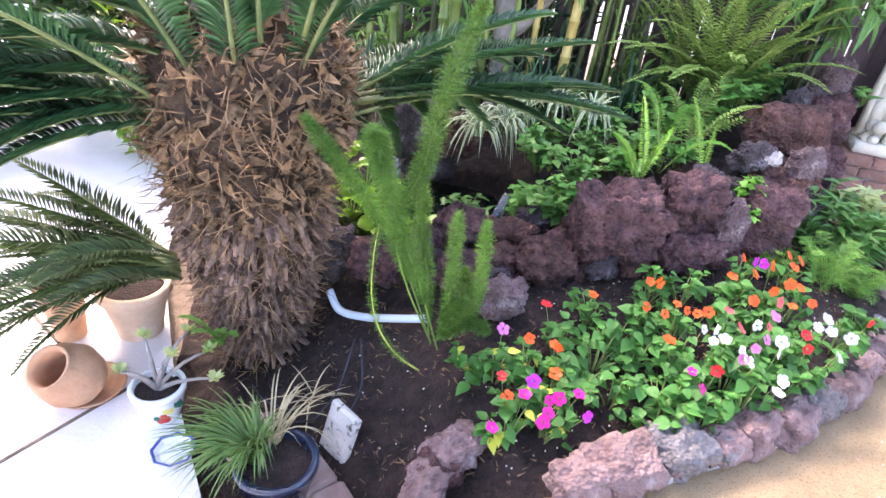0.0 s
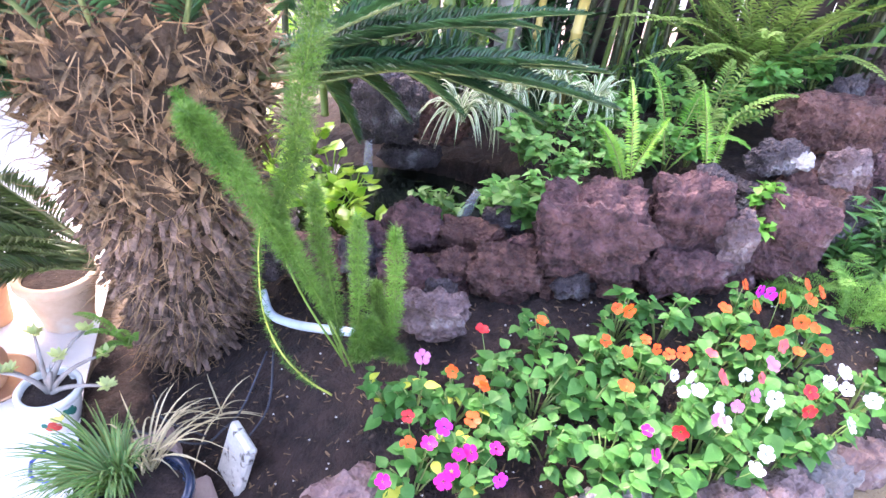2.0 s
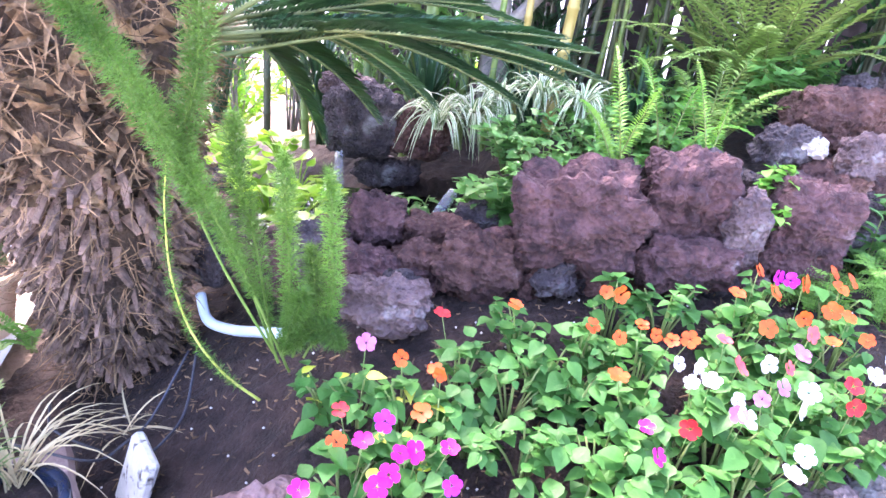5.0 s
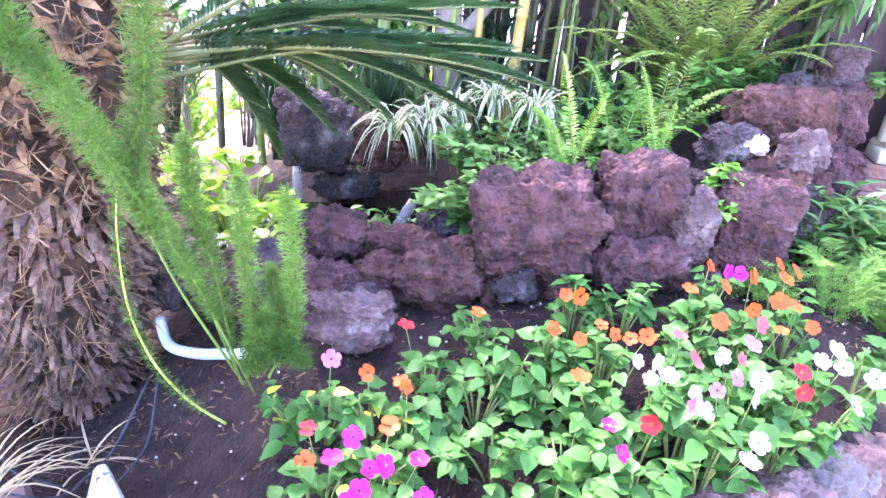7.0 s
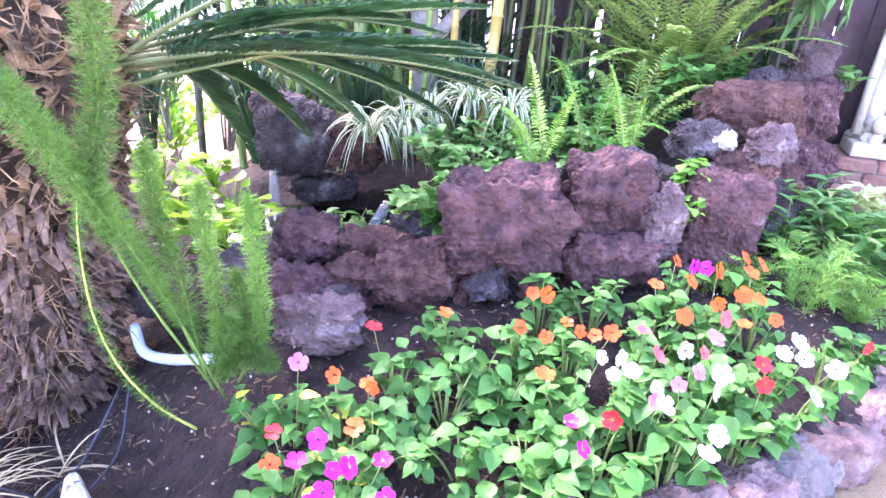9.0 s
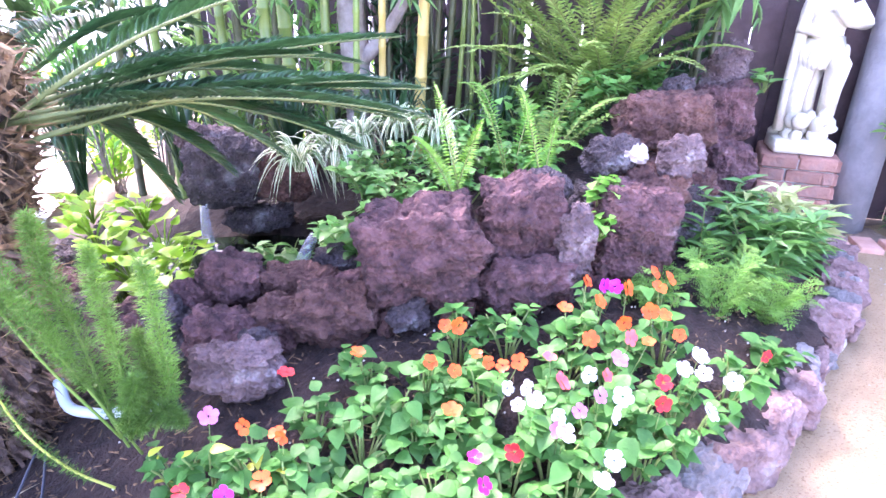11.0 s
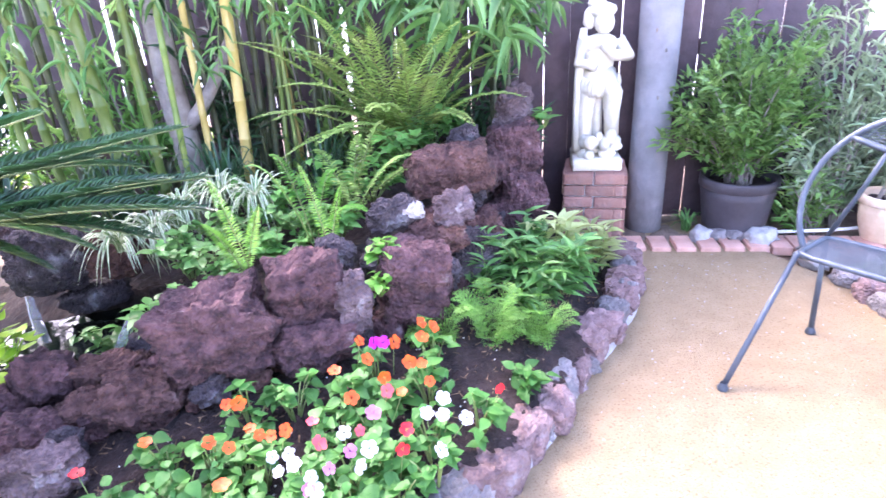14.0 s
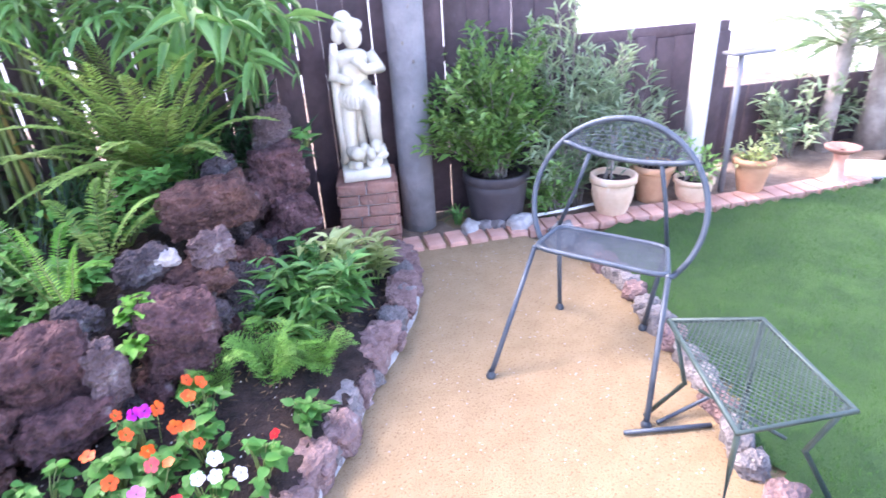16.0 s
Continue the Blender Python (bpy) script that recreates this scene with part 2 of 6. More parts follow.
PETALS = {
    "orange": mat("orange_petal", (0.8, 0.085, 0.007), (0.86, 0.14, 0.014), 20, 0.5, 0.1, 40, trans=0.3, vary=0.1),
    "magenta": mat("magenta_petal", (0.62, 0.008, 0.24), (0.7, 0.02, 0.33), 20, 0.5, 0.1, 40, trans=0.3, vary=0.1),
    "purple": mat("purple_petal", (0.5, 0.01, 0.5), (0.6, 0.04, 0.6), 20, 0.5, 0.1, 40, trans=0.3, vary=0.1),
    "pink": mat("pink_petal", (0.6, 0.14, 0.4), (0.68, 0.24, 0.5), 20, 0.5, 0.1, 40, trans=0.3, vary=0.1),
    "white": mat("white_petal", (0.68, 0.68, 0.7), (0.76, 0.75, 0.77), 20, 0.5, 0.1, 40, trans=0.3, vary=0.05),
    "red": mat("red_petal", (0.62, 0.012, 0.02), (0.7, 0.03, 0.035), 20, 0.5, 0.1, 40, trans=0.3, vary=0.1),
    "salmon": mat("salmon_petal", (0.75, 0.08, 0.1), (0.8, 0.14, 0.14), 20, 0.5, 0.1, 40, trans=0.3, vary=0.1),
}
M_WATER = bpy.data.materials.new("pond_water")
M_WATER.use_nodes = True
_b = M_WATER.node_tree.nodes["Principled BSDF"]
_b.inputs["Base Color"].default_value, _b.inputs["Roughness"].default_value = (0.015, 0.02, 0.015, 1), 0.05
# emission on the backdrop stands in for the blown-out sky; it is no lamp
M_BACKDROP_GLOW = bpy.data.materials.new("backdrop_glow")
M_BACKDROP_GLOW.use_nodes = True
_b = M_BACKDROP_GLOW.node_tree.nodes["Principled BSDF"]
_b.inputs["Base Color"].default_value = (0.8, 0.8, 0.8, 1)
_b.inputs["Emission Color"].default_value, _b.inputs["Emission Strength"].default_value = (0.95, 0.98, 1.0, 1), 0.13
M_FALL = bpy.data.materials.new("falling_water")
M_FALL.use_nodes = True
_b = M_FALL.node_tree.nodes["Principled BSDF"]
_b.inputs["Base Color"].default_value, _b.inputs["Roughness"].default_value = (0.8, 0.85, 0.88, 1), 0.15
_b.inputs["Transmission Weight"].default_value, _b.inputs["IOR"].default_value = 0.75, 1.2


# ---- building helpers ----
def obj(name, bm, material, smooth=True):
    me = bpy.data.meshes.new(name)
    bm.to_mesh(me)
    bm.free()
    for m in material if isinstance(material, (list, tuple)) else [material]:
        me.materials.append(m)
    if smooth:
        me.polygons.foreach_set("use_smooth", [True] * len(me.polygons))
    return new(name, me)


def raw(name, verts, faces, material, smooth=True, index=None):
    me = bpy.data.meshes.new(name)
    me.from_pydata([tuple(v) for v in verts], [], faces)
    for m in material if isinstance(material, (list, tuple)) else [material]:
        me.materials.append(m)
    if index:
        me.polygons.foreach_set("material_index", index)
    if smooth:
        me.polygons.foreach_set("use_smooth", [True] * len(me.polygons))
    return new(name, me)


def under(ob, parent, label=""):
    ob.parent = parent
    if label:
        ob["label"] = label
    return ob


def part(name, bm, material, parent, label="", smooth=True):
    return under(obj(name, bm, material, smooth), parent, label)


def thing(name, label, category, at=(0, 0, 0), group="", rz=0.0):
    e = new(name)
    e.empty_display_size = 0.05
    e.matrix_basis = pose(*at, 0, 0, rz)
    return tagged(e, label, category, group)


def tube(bm, pts, radii, seg=8, cap=True):
    """A round tube along points."""
    pts = [Vector(p) for p in pts]
    rings = []
    for i, p in enumerate(pts):
        d = (pts[min(i + 1, len(pts) - 1)] - pts[max(i - 1, 0)]).normalized()
        side = d.cross(Vector((0, 0, 1)) if abs(d.z) < 0.95 else Vector((1, 0, 0))).normalized()
        up = side.cross(d)
        r = radii[i] if isinstance(radii, (list, tuple)) else radii
        rings.append([bm.verts.new(p + r * (math.cos(a) * side + math.sin(a) * up)) for a in (2 * math.pi * k / seg for k in range(seg))])
    for a, b in zip(rings, rings[1:]):
        for k in range(seg):
            bm.faces.new((a[k], a[(k + 1) % seg], b[(k + 1) % seg], b[k]))
    if cap:
        bm.faces.new(rings[0][::-1])
        bm.faces.new(rings[-1])
    return bm


def bezier(p0, p1, p2, n):
    p0, p1, p2 = Vector(p0), Vector(p1), Vector(p2)
    return [(1 - u) ** 2 * p0 + 2 * u * (1 - u) * p1 + u * u * p2 for u in (i / (n - 1) for i in range(n))]


def smooth_line(points, n):
    """Catmull-Rom through points."""
    P = [Vector(p) for p in points]
    P = [2 * P[0] - P[1]] + P + [2 * P[-1] - P[-2]]
    out = []
    spans = len(P) - 3
    for i in range(n):
        u = i / (n - 1) * spans
        k = min(int(u), spans - 1)
        u -= k
        a, b, c, d = P[k:k + 4]
        out.append(0.5 * ((2 * b) + (c - a) * u + (2 * a - 5 * b + 4 * c - d) * u * u + (3 * b - a - 3 * c + d) * u ** 3))
    return out


def lathe(bm, profile, seg=40):
    """Profile of (radius, height) turned about z."""
    rings = [[bm.verts.new((r * math.cos(2 * math.pi * k / seg), r * math.sin(2 * math.pi * k / seg), z)) for k in range(seg)] for r, z in profile]
    for a, b in zip(rings, rings[1:]):
        for k in range(seg):
            bm.faces.new((a[k], a[(k + 1) % seg], b[(k + 1) % seg], b[k]))
    return bm


def slab(bm, c, s, rz=0.0, bevel=0.006, rx=0.0, ry=0.0, rough=0.0):
    made = bmesh.ops.create_cube(bm, size=1, matrix=pose(*c, rx, ry, rz) @ Matrix.Diagonal((*s, 1)))["verts"]
    if bevel:
        edges = list({e for v in made for e in v.link_edges})
        bmesh.ops.bevel(bm, geom=edges, offset=bevel, segments=1, affect="EDGES", profile=0.6)
    if rough:
        for v in bm.verts:
            v.co += rough * Vector((random.uniform(-1, 1), random.uniform(-1, 1), random.uniform(-1, 1)))
    return bm


def rock(c, s, material, seed, name="lava_rock", label="", category="rock", group="", rz=0.0, blocky=0.55, sub=4, rough=1.0, lumps=1.0):
    """A rough stone: a rounded block with lumps, ridges and pits."""
    bm = bmesh.new()
    bmesh.ops.create_icosphere(bm, subdivisions=sub, radius=1)
    off = Vector((seed * 7.31, seed * 3.17, seed * 5.73))
    size = max(s)
    for v in bm.verts:
        p = v.co.normalized()
        big = max(abs(p.x), abs(p.y), abs(p.z))
        p = p * (1 - blocky + blocky / big)
        q = Vector((p.x * s[0], p.y * s[1], p.z * s[2])) / size
        d = 0.2 * lumps * noise.noise(q * 1.5 + off) + 0.13 * lumps * noise.noise(q * 3.1 + off)
        d += 0.13 * rough * (0.3 - abs(noise.noise(q * 4.6 + off))) + 0.09 * rough * (0.3 - abs(noise.noise(q * 9.5 + off))) + 0.05 * rough * noise.noise(q * 15 + off)
        pit = noise.noise(q * 17 + off)
        d += -0.14 * rough * max(0, pit - 0.1) + 0.03 * rough * noise.noise(q * 30 + off)
        w = Vector((p.x * s[0], p.y * s[1], p.z * s[2]))
        fine = 0.011 * noise.noise(w * 26 + off) + 0.009 * (0.25 - abs(noise.noise(w * 48 + off))) - 0.016 * max(0, noise.noise(w * 38 - off) - 0.12)
        v.co = w * (1 + d) + p.normalized() * fine * min(1.4, rough * 1.3)
    ob = obj(name, bm, material)
    ob.matrix_basis = pose(*c, random.uniform(-8, 8), random.uniform(-8, 8), rz)
    return tagged(ob, label or "rough purple-brown lava rock of the rockery wall", category, group)


def leaf_data(length, width, bend=0.25, fold=0.2, seg=5, shape=0.8):
    """Vertices and faces of a pointed leaf along +x, folded at its midrib and bent down."""
    vs, fs = [], []
    for i in range(seg + 1):
        u = i / seg
        w = width / 2 * math.sin(math.pi * min(1, u ** shape)) + (0.02 * width if i in (0, seg) else 0)
        x, z = length * u, -bend * length * u * u
        vs += [(x, -w, z + fold * w), (x, 0, z), (x, w, z + fold * w)]
        if i:
            b = 3 * i
            fs += [(b - 3, b - 2, b + 1, b), (b - 2, b - 1, b + 2, b + 1)]
    return vs, fs


def put(vs, fs, data, m):
    """Adds a piece to a growing list of vertices and faces."""
    b = len(vs)
    vs += [m @ Vector(v) for v in data[0]]
    fs += [tuple(b + i for i in f) for f in data[1]]


def aim(at, way, spin=0.0, scale=1.0):
    """A pose whose x axis goes along way."""
    x = Vector(way).normalized()
    y = Vector((0, 0, 1)).cross(x)
    y = y.normalized() if y.length > 1e-3 else Vector((0, 1, 0))
    z = x.cross(y)
    m = Matrix((x, y, z)).transposed().to_4x4()
    return Matrix.Translation(at) @ m @ Matrix.Rotation(spin, 4, "X") @ Matrix.Scale(scale, 4)


R = random.uniform


def frond(parent, curve, leaf_len, leaf_wide, pairs, material, stalk_material, name="frond", angle=60, vee=15, bare=0.12, stalk=0.006, taper=0.6, bend=0.15, seg=2, end=0.05, jitter=5, face=None):
    """A pinnate frond: a stalk along a curve with paired leaflets."""
    bm = bmesh.new()
    tube(bm, curve, [stalk * (1 - 0.75 * i / (len(curve) - 1)) for i in range(len(curve))], 5)
    bmesh.ops.triangulate(bm, faces=bm.faces[:])
    vs = [v.co.copy() for v in bm.verts]
    bm.verts.index_update()
    fs = [tuple(v.index for v in f.verts) for f in bm.faces]
    bm.free()
    idx = [1] * len(fs)
    n = len(curve)
    base = leaf_data(1, 1, bend, 0.25, seg, 0.75)
    for i in range(pairs):
        u = bare + (1 - bare) * i / (pairs - 1)
        f = u * (n - 1)
        k = min(int(f), n - 2)
        p = curve[k].lerp(curve[k + 1], f - k)
        d = (curve[k + 1] - curve[k]).normalized()
        side = d.cross(Vector(face or (0, 0, 1))).normalized()
        up = side.cross(d)
        v = (i / (pairs - 1))
        size = leaf_len * (min(1, 0.45 + 2.2 * v) * (1 - taper * v ** 2.2) * (1 if v < 0.97 else 0.5)) + end * 0.01
        for s in (-1, 1):
            a = radians(angle + R(-jitter, jitter) - 25 * v)
            w = d * math.cos(a) + s * side * math.sin(a) + up * math.sin(radians(vee + R(-jitter, jitter)))
            m = aim(p, w, R(-0.2, 0.2)) @ Matrix.Diagonal((size, leaf_wide, size, 1))
            c0 = len(fs)
            put(vs, fs, base, m)
            idx += [0] * (len(fs) - c0)
    return under(raw(name, vs, fs, [material, stalk_material], True, idx), parent)


# ---- ground ----
EDGE = smooth_line([(-0.25, 0.86, 0), (0.3, 0.86, 0), (0.62, 0.9, 0), (0.89, 0.95, 0), (1.24, 1.02, 0), (1.5, 1.12, 0), (1.72, 1.22, 0), (1.88, 1.33, 0), (2.08, 1.48, 0), (2.35, 1.65, 0), (2.63, 1.87, 0), (2.86, 2.15, 0), (2.99, 2.36, 0)], 120)


def soil_height(x, y):
    h = -0.06 + 0.15 * min(x, 1.1) + 0.25 * max(-0.3, min(0.4, y - 1.2 - 0.6 * max(0, x - 1.6)))
    h -= 0.4 * max(0, 0.3 - x)
    h -= 0.36 * max(0, x - 2.15)
    pond = ((x - 0.28) / 0.5) ** 2 + ((y - 2.55) / 0.42) ** 2
    if pond < 1:
        h = min(h, -0.1 + 0.12 * pond)
    return max(h, -0.36)


def sheet(name, x0, x1, y0, y1, step, height, inside, material, rough=0.0, scale=20.0):
    nx, ny = int((x1 - x0) / step) + 1, int((y1 - y0) / step) + 1
    vs, fs, keep = [], [], {}
    for j in range(ny):
        for i in range(nx):
            x, y = x0 + i * step, y0 + j * step
            if inside(x, y):
                keep[i, j] = len(vs)
                z = height(x, y) + rough * noise.noise((x * scale, y * scale, 1.7)) + 0.5 * rough * noise.noise((x * scale * 2.7, y * scale * 2.7, 4.1))
                vs.append((x, y, z))
    for i, j in keep:
        q = [(i, j), (i + 1, j), (i + 1, j + 1), (i, j + 1)]
        if all(k in keep for k in q):
            fs.append(tuple(keep[k] for k in q))
    return raw(name, vs, fs, material)


def edge_y(x):
    for a, b in zip(EDGE, EDGE[1:]):
        if a.x <= x <= b.x:
            return a.y + (b.y - a.y) * (x - a.x) / max(1e-6, b.x - a.x)
    return EDGE[0].y if x < EDGE[0].x else 9.0


# outer rings sink, a made-up slope, so the glowing ring shows past the fence
gv, gf = [], []
RINGS = [0.0, 3, 6, 9, 14, 22, 35, 60, 90]
for i, r in enumerate(RINGS):
    for k in range(48):
        a = 2 * math.pi * k / 48
        gv.append((1.5 + r * math.cos(a), 1.5 + r * math.sin(a), -0.4 - (0 if r < 10 else (r - 9) * 0.4)))
    if i:
        gf += [((i - 1) * 48 + k, (i - 1) * 48 + (k + 1) % 48, i * 48 + (k + 1) % 48, i * 48 + k) for k in range(48)]
tagged(raw("ground", gv, gf, M_EARTH), "bare dry earth round the garden, its far fall added to bare the backdrop", "ground", kind="structure")
# added ring that glows white where sky and distance would be
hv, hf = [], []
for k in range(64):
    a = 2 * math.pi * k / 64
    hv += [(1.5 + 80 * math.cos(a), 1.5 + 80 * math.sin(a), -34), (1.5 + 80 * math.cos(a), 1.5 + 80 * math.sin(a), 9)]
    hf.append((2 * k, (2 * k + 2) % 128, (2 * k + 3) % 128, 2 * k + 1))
tagged(raw("backdrop", hv, hf, M_BACKDROP_GLOW), "added white glowing ring in place of blown-out sky and distance", "backdrop", kind="structure")
tagged(sheet("garden_soil", -0.84, 3.05, 0.86, 4.6, 0.022, soil_height, lambda x, y: y > edge_y(x) + 0.02 and y < 4.6, M_SOIL, 0.02, 22), "dark moist crumbly garden soil in the raised bed", "soil", kind="structure")


def path_inside(x, y):
    return y < edge_y(x) + 0.06


tagged(sheet("path", -0.44, 3.6, -3.0, 2.6, 0.04, lambda x, y: 0.0, path_inside, M_PATH, 0.003, 6), "golden compacted gravel path", "path", kind="structure")
LAWN_EDGE = smooth_line([(2.3, -0.9, 0), (2.5, -0.1, 0), (2.71, 0.29, 0), (3.02, 0.61, 0), (3.19, 0.85, 0), (3.41, 1.15, 0), (3.53, 1.36, 0), (3.68, 1.72, 0)], 60)
BRICK_LINE = [Vector((3.0, 2.4, 0.02)), Vector((3.34, 2.21, 0.02)), Vector((3.67, 2.03, 0.02)), Vector((4.43, 1.57, 0.02)), Vector((5.2, 1.15, 0.02)), Vector((5.8, 0.86, 0.02))]


def lawn_x(y):
    for a, b in zip(LAWN_EDGE, LAWN_EDGE[1:]):
        if a.y <= y <= b.y:
            return a.x + (b.x - a.x) * (y - a.y) / max(1e-6, b.y - a.y)
    return LAWN_EDGE[0].x if y < LAWN_EDGE[0].y else 99


def brick_y(x):
    for a, b in zip(BRICK_LINE, BRICK_LINE[1:]):
        if a.x <= x <= b.x:
            return a.y + (b.y - a.y) * (x - a.x) / (b.x - a.x)
    return 0.86 if x > 5.8 else 9


def lawn_inside(x, y):
    return x > lawn_x(y) + 0.04 and y < brick_y(x) - 0.05


tagged(sheet("lawn", 2.3, 9.5, -4.0, 1.8, 0.05, lambda x, y: 0.012, lawn_inside, M_LAWN, 0.006, 5), "short bright green lawn", "lawn", kind="structure")
tagged(sheet("planting_strip", 2.8, 9.5, 0.4, 3.6, 0.06, lambda x, y: 0.0, lambda x, y: y > brick_y(x) + 0.04 or (x < 3.02 and y > 2.4), M_EARTH, 0.012, 9), "bare earth strip under the fence", "soil", kind="structure")
tagged(raw("patio", [(-9, -3, -0.3), (-0.78, -3, -0.3), (-0.62, 1.2, -0.3), (-0.8, 1.75, -0.3), (-1.0, 2.6, -0.3), (-1.3, 7, -0.3), (-9, 7, -0.3)], [(0, 1, 2, 3, 4, 5, 6)], M_PATIO, False), "pale smooth patio paving in full sun", "patio", kind="structure")
for a, b in (((-1.6, 1.13), (-0.95, 1.78)), ((-1.05, 1.75), (-1.5, 2.3)), ((-2.6, 1.9), (-1.6, 1.13))):
    mid, d = Vector(((a[0] + b[0]) / 2, (a[1] + b[1]) / 2, -0.299)), Vector((b[0] - a[0], b[1] - a[1], 0))
    tagged(obj("trim", slab(bmesh.new(), mid, (d.length, 0.012, 0.006), math.degrees(math.atan2(d.y, d.x)), 0), M_EARTH), "dark joint in the paving", "joint", kind="structure")

# ---- fence ----
fence = thing("fence", "dark brown stained vertical board fence with thin gaps", "fence")
fence["kind"] = "structure"
F0, F1 = Vector((-0.05, 4.535, 0)), Vector((5.35, 1.75, 0))
fd = (F1 - F0).normalized()
board_meshes = {}
fn, fx = 0, 0.0
while fx < (F1 - F0).length:
    p = F0 + fd * fx
    h = 2.1 if p.x < 3.9 else (1.35 if p.x < 4.3 else 0.98)
    key = (h, fn % 3)
    if key not in board_meshes:
        ob = part("board", slab(bmesh.new(), (0, 0, h / 2), (0.138, 0.02, h), 0, 0.003), M_FENCE, fence)
        board_meshes[key] = ob.data
    else:
        ob = under(new("board", board_meshes[key]), fence)
    ob.matrix_basis = pose(p.x, p.y, R(-0.01, 0.01), R(-0.3, 0.3), 0, math.degrees(math.atan2(fd.y, fd.x)) + R(-1, 1))
    fx += 0.1385 + (R(0.0, 0.035) if p.x < 1.75 else (R(0.0, 0.002) if fn % 3 else R(0.004, 0.008)))
    fn += 1
for z in (0.35, 1.0):
    part("rail", slab(bmesh.new(), (F0 + F1) / 2 + Vector((0.02, 0.035, z)), ((F1 - F0).length, 0.04, 0.08), math.degrees(math.atan2(fd.y, fd.x)), 0.003), M_FENCE, fence)
low_fence = thing("fence", "low dark brown board fence at the lawn's far side", "fence")
low_fence["kind"] = "structure"
for i in range(14):
    b = board_meshes.get("low")
    if b is None:
        ob = part("board", slab(bmesh.new(), (0, 0, 0.27), (0.138, 0.02, 0.54), 0, 0.003), M_FENCE, low_fence)
        board_meshes["low"] = ob.data
    else:
        ob = under(new("board", b), low_fence)
    ob.matrix_basis = pose(5.5 + 0.13 * i, 1.95 - 0.07 * i, 0, 0, 0, -28)

# ---- rockery ----
WALL = "stacked lava rocks of the garden wall"
POND = "rocks round the pond and waterfall"
rock((0.88, 1.81, 0.40), (0.178, 0.118, 0.15), M_LAVA, 1, "lava_boulder", "large squarish purple-brown lava boulder on the rockery wall", "boulder", WALL, rz=-12, sub=5, blocky=0.6, lumps=1.25, rough=1.25)
rock((1.19, 1.83, 0.46), (0.129, 0.094, 0.135), M_LAVA, 2, "lava_rock", "rough purple-brown lava rock stacked in the wall", "rock", WALL, rz=-5, sub=5, blocky=0.45)
rock((1.32, 1.72, 0.43), (0.058, 0.042, 0.116), M_LAVA_PALE, 3, "lava_rock", "grey lichened lava rock wedged in the wall", "rock", WALL, rz=2, sub=5, blocky=0.3)
rock((1.57, 1.85, 0.40), (0.131, 0.095, 0.161), M_LAVA, 4, "lava_rock", "rough purple-brown lava rock stacked in the wall", "rock", WALL, rz=-8, sub=5, blocky=0.5)
rock((1.18, 1.72, 0.31), (0.139, 0.074, 0.082), M_LAVA, 5, "lava_rock", "low lava rock with a chalky white patch at the wall's foot", "rock", WALL, rz=-1, sub=5, blocky=0.4)
rock((1.90, 2.05, 0.32), (0.110, 0.080, 0.139), M_LAVA_DARK, 6, "lava_rock", "dark lava rock set between paler ones", "rock", WALL, rz=-11, sub=5, blocky=0.5)
rock((1.72, 1.99, 0.49), (0.114, 0.061, 0.070), M_LAVA_RED, 7, "lava_rock", "reddish brown flat lava rock stacked in the wall", "rock", WALL, rz=-4, sub=5, blocky=0.5)
rock((1.57, 2.03, 0.60), (0.093, 0.050, 0.066), M_LAVA_DARK, 8, "lava_rock", "dark lava rock set between paler ones", "rock", WALL, rz=3, sub=5, blocky=0.4)
rock((1.64, 2.00, 0.61), (0.042, 0.025, 0.03), M_CHALK, 9, "white_stone", "small chalky white stone on the wall", "rock", WALL, rz=-7, sub=5, blocky=0.3)
rock((1.79, 1.97, 0.60), (0.070, 0.050, 0.068), M_LAVA_PALE, 10, "lava_rock", "grey rounded lava rock resting on the wall", "rock", WALL, rz=0, sub=5, blocky=0.45)
rock((1.91, 2.26, 0.66), (0.182, 0.097, 0.107), M_LAVA_RED, 11, "lava_rock", "large reddish brown lava slab high on the wall", "rock", WALL, rz=-10, sub=5, blocky=0.6)
rock((2.37, 2.54, 0.60), (0.132, 0.096, 0.166), M_LAVA, 12, "lava_rock", "rough purple-brown lava rock of the tall end of the wall", "rock", WALL, rz=-3, sub=5, blocky=0.4)
rock((2.42, 2.63, 0.78), (0.099, 0.072, 0.151), M_LAVA_PALE, 13, "lava_rock", "upright pointed lava rock with pale lichen", "rock", POND, rz=4, sub=5, blocky=0.15)
rock((2.36, 2.45, 0.35), (0.123, 0.089, 0.188), M_LAVA, 14, "lava_rock", "rough purple-brown lava rock of the tall end of the wall", "rock", WALL, rz=-6, sub=5, blocky=0.5)
rock((1.99, 2.14, 0.39), (0.089, 0.065, 0.115), M_LAVA_RED, 15, "lava_rock", "reddish brown lava rock stacked in the wall", "rock", WALL, rz=1, sub=5, blocky=0.5)
rock((1.65, 1.94, 0.37), (0.126, 0.067, 0.082), M_LAVA_DARK, 16, "lava_rock", "dark lava rock set between paler ones", "rock", WALL, rz=-9, sub=5, blocky=0.5)
rock((2.05, 2.43, 0.75), (0.075, 0.040, 0.049), M_LAVA_DARK, 17, "lava_rock", "dark lava rock set between paler ones", "rock", WALL, rz=-2, sub=5, blocky=0.5)
rock((0.32, 2.05, 0.24), (0.111, 0.073, 0.101), M_LAVA, 18, "lava_rock", "rounded dark purple lava rock beside the pond", "rock", WALL, rz=-12, sub=5, blocky=0.2)
rock((0.53, 2.00, 0.23), (0.122, 0.065, 0.059), M_LAVA_RED, 19, "lava_rock", "flat reddish lava rock beside the pond", "rock", WALL, rz=-5, sub=5, blocky=0.3)
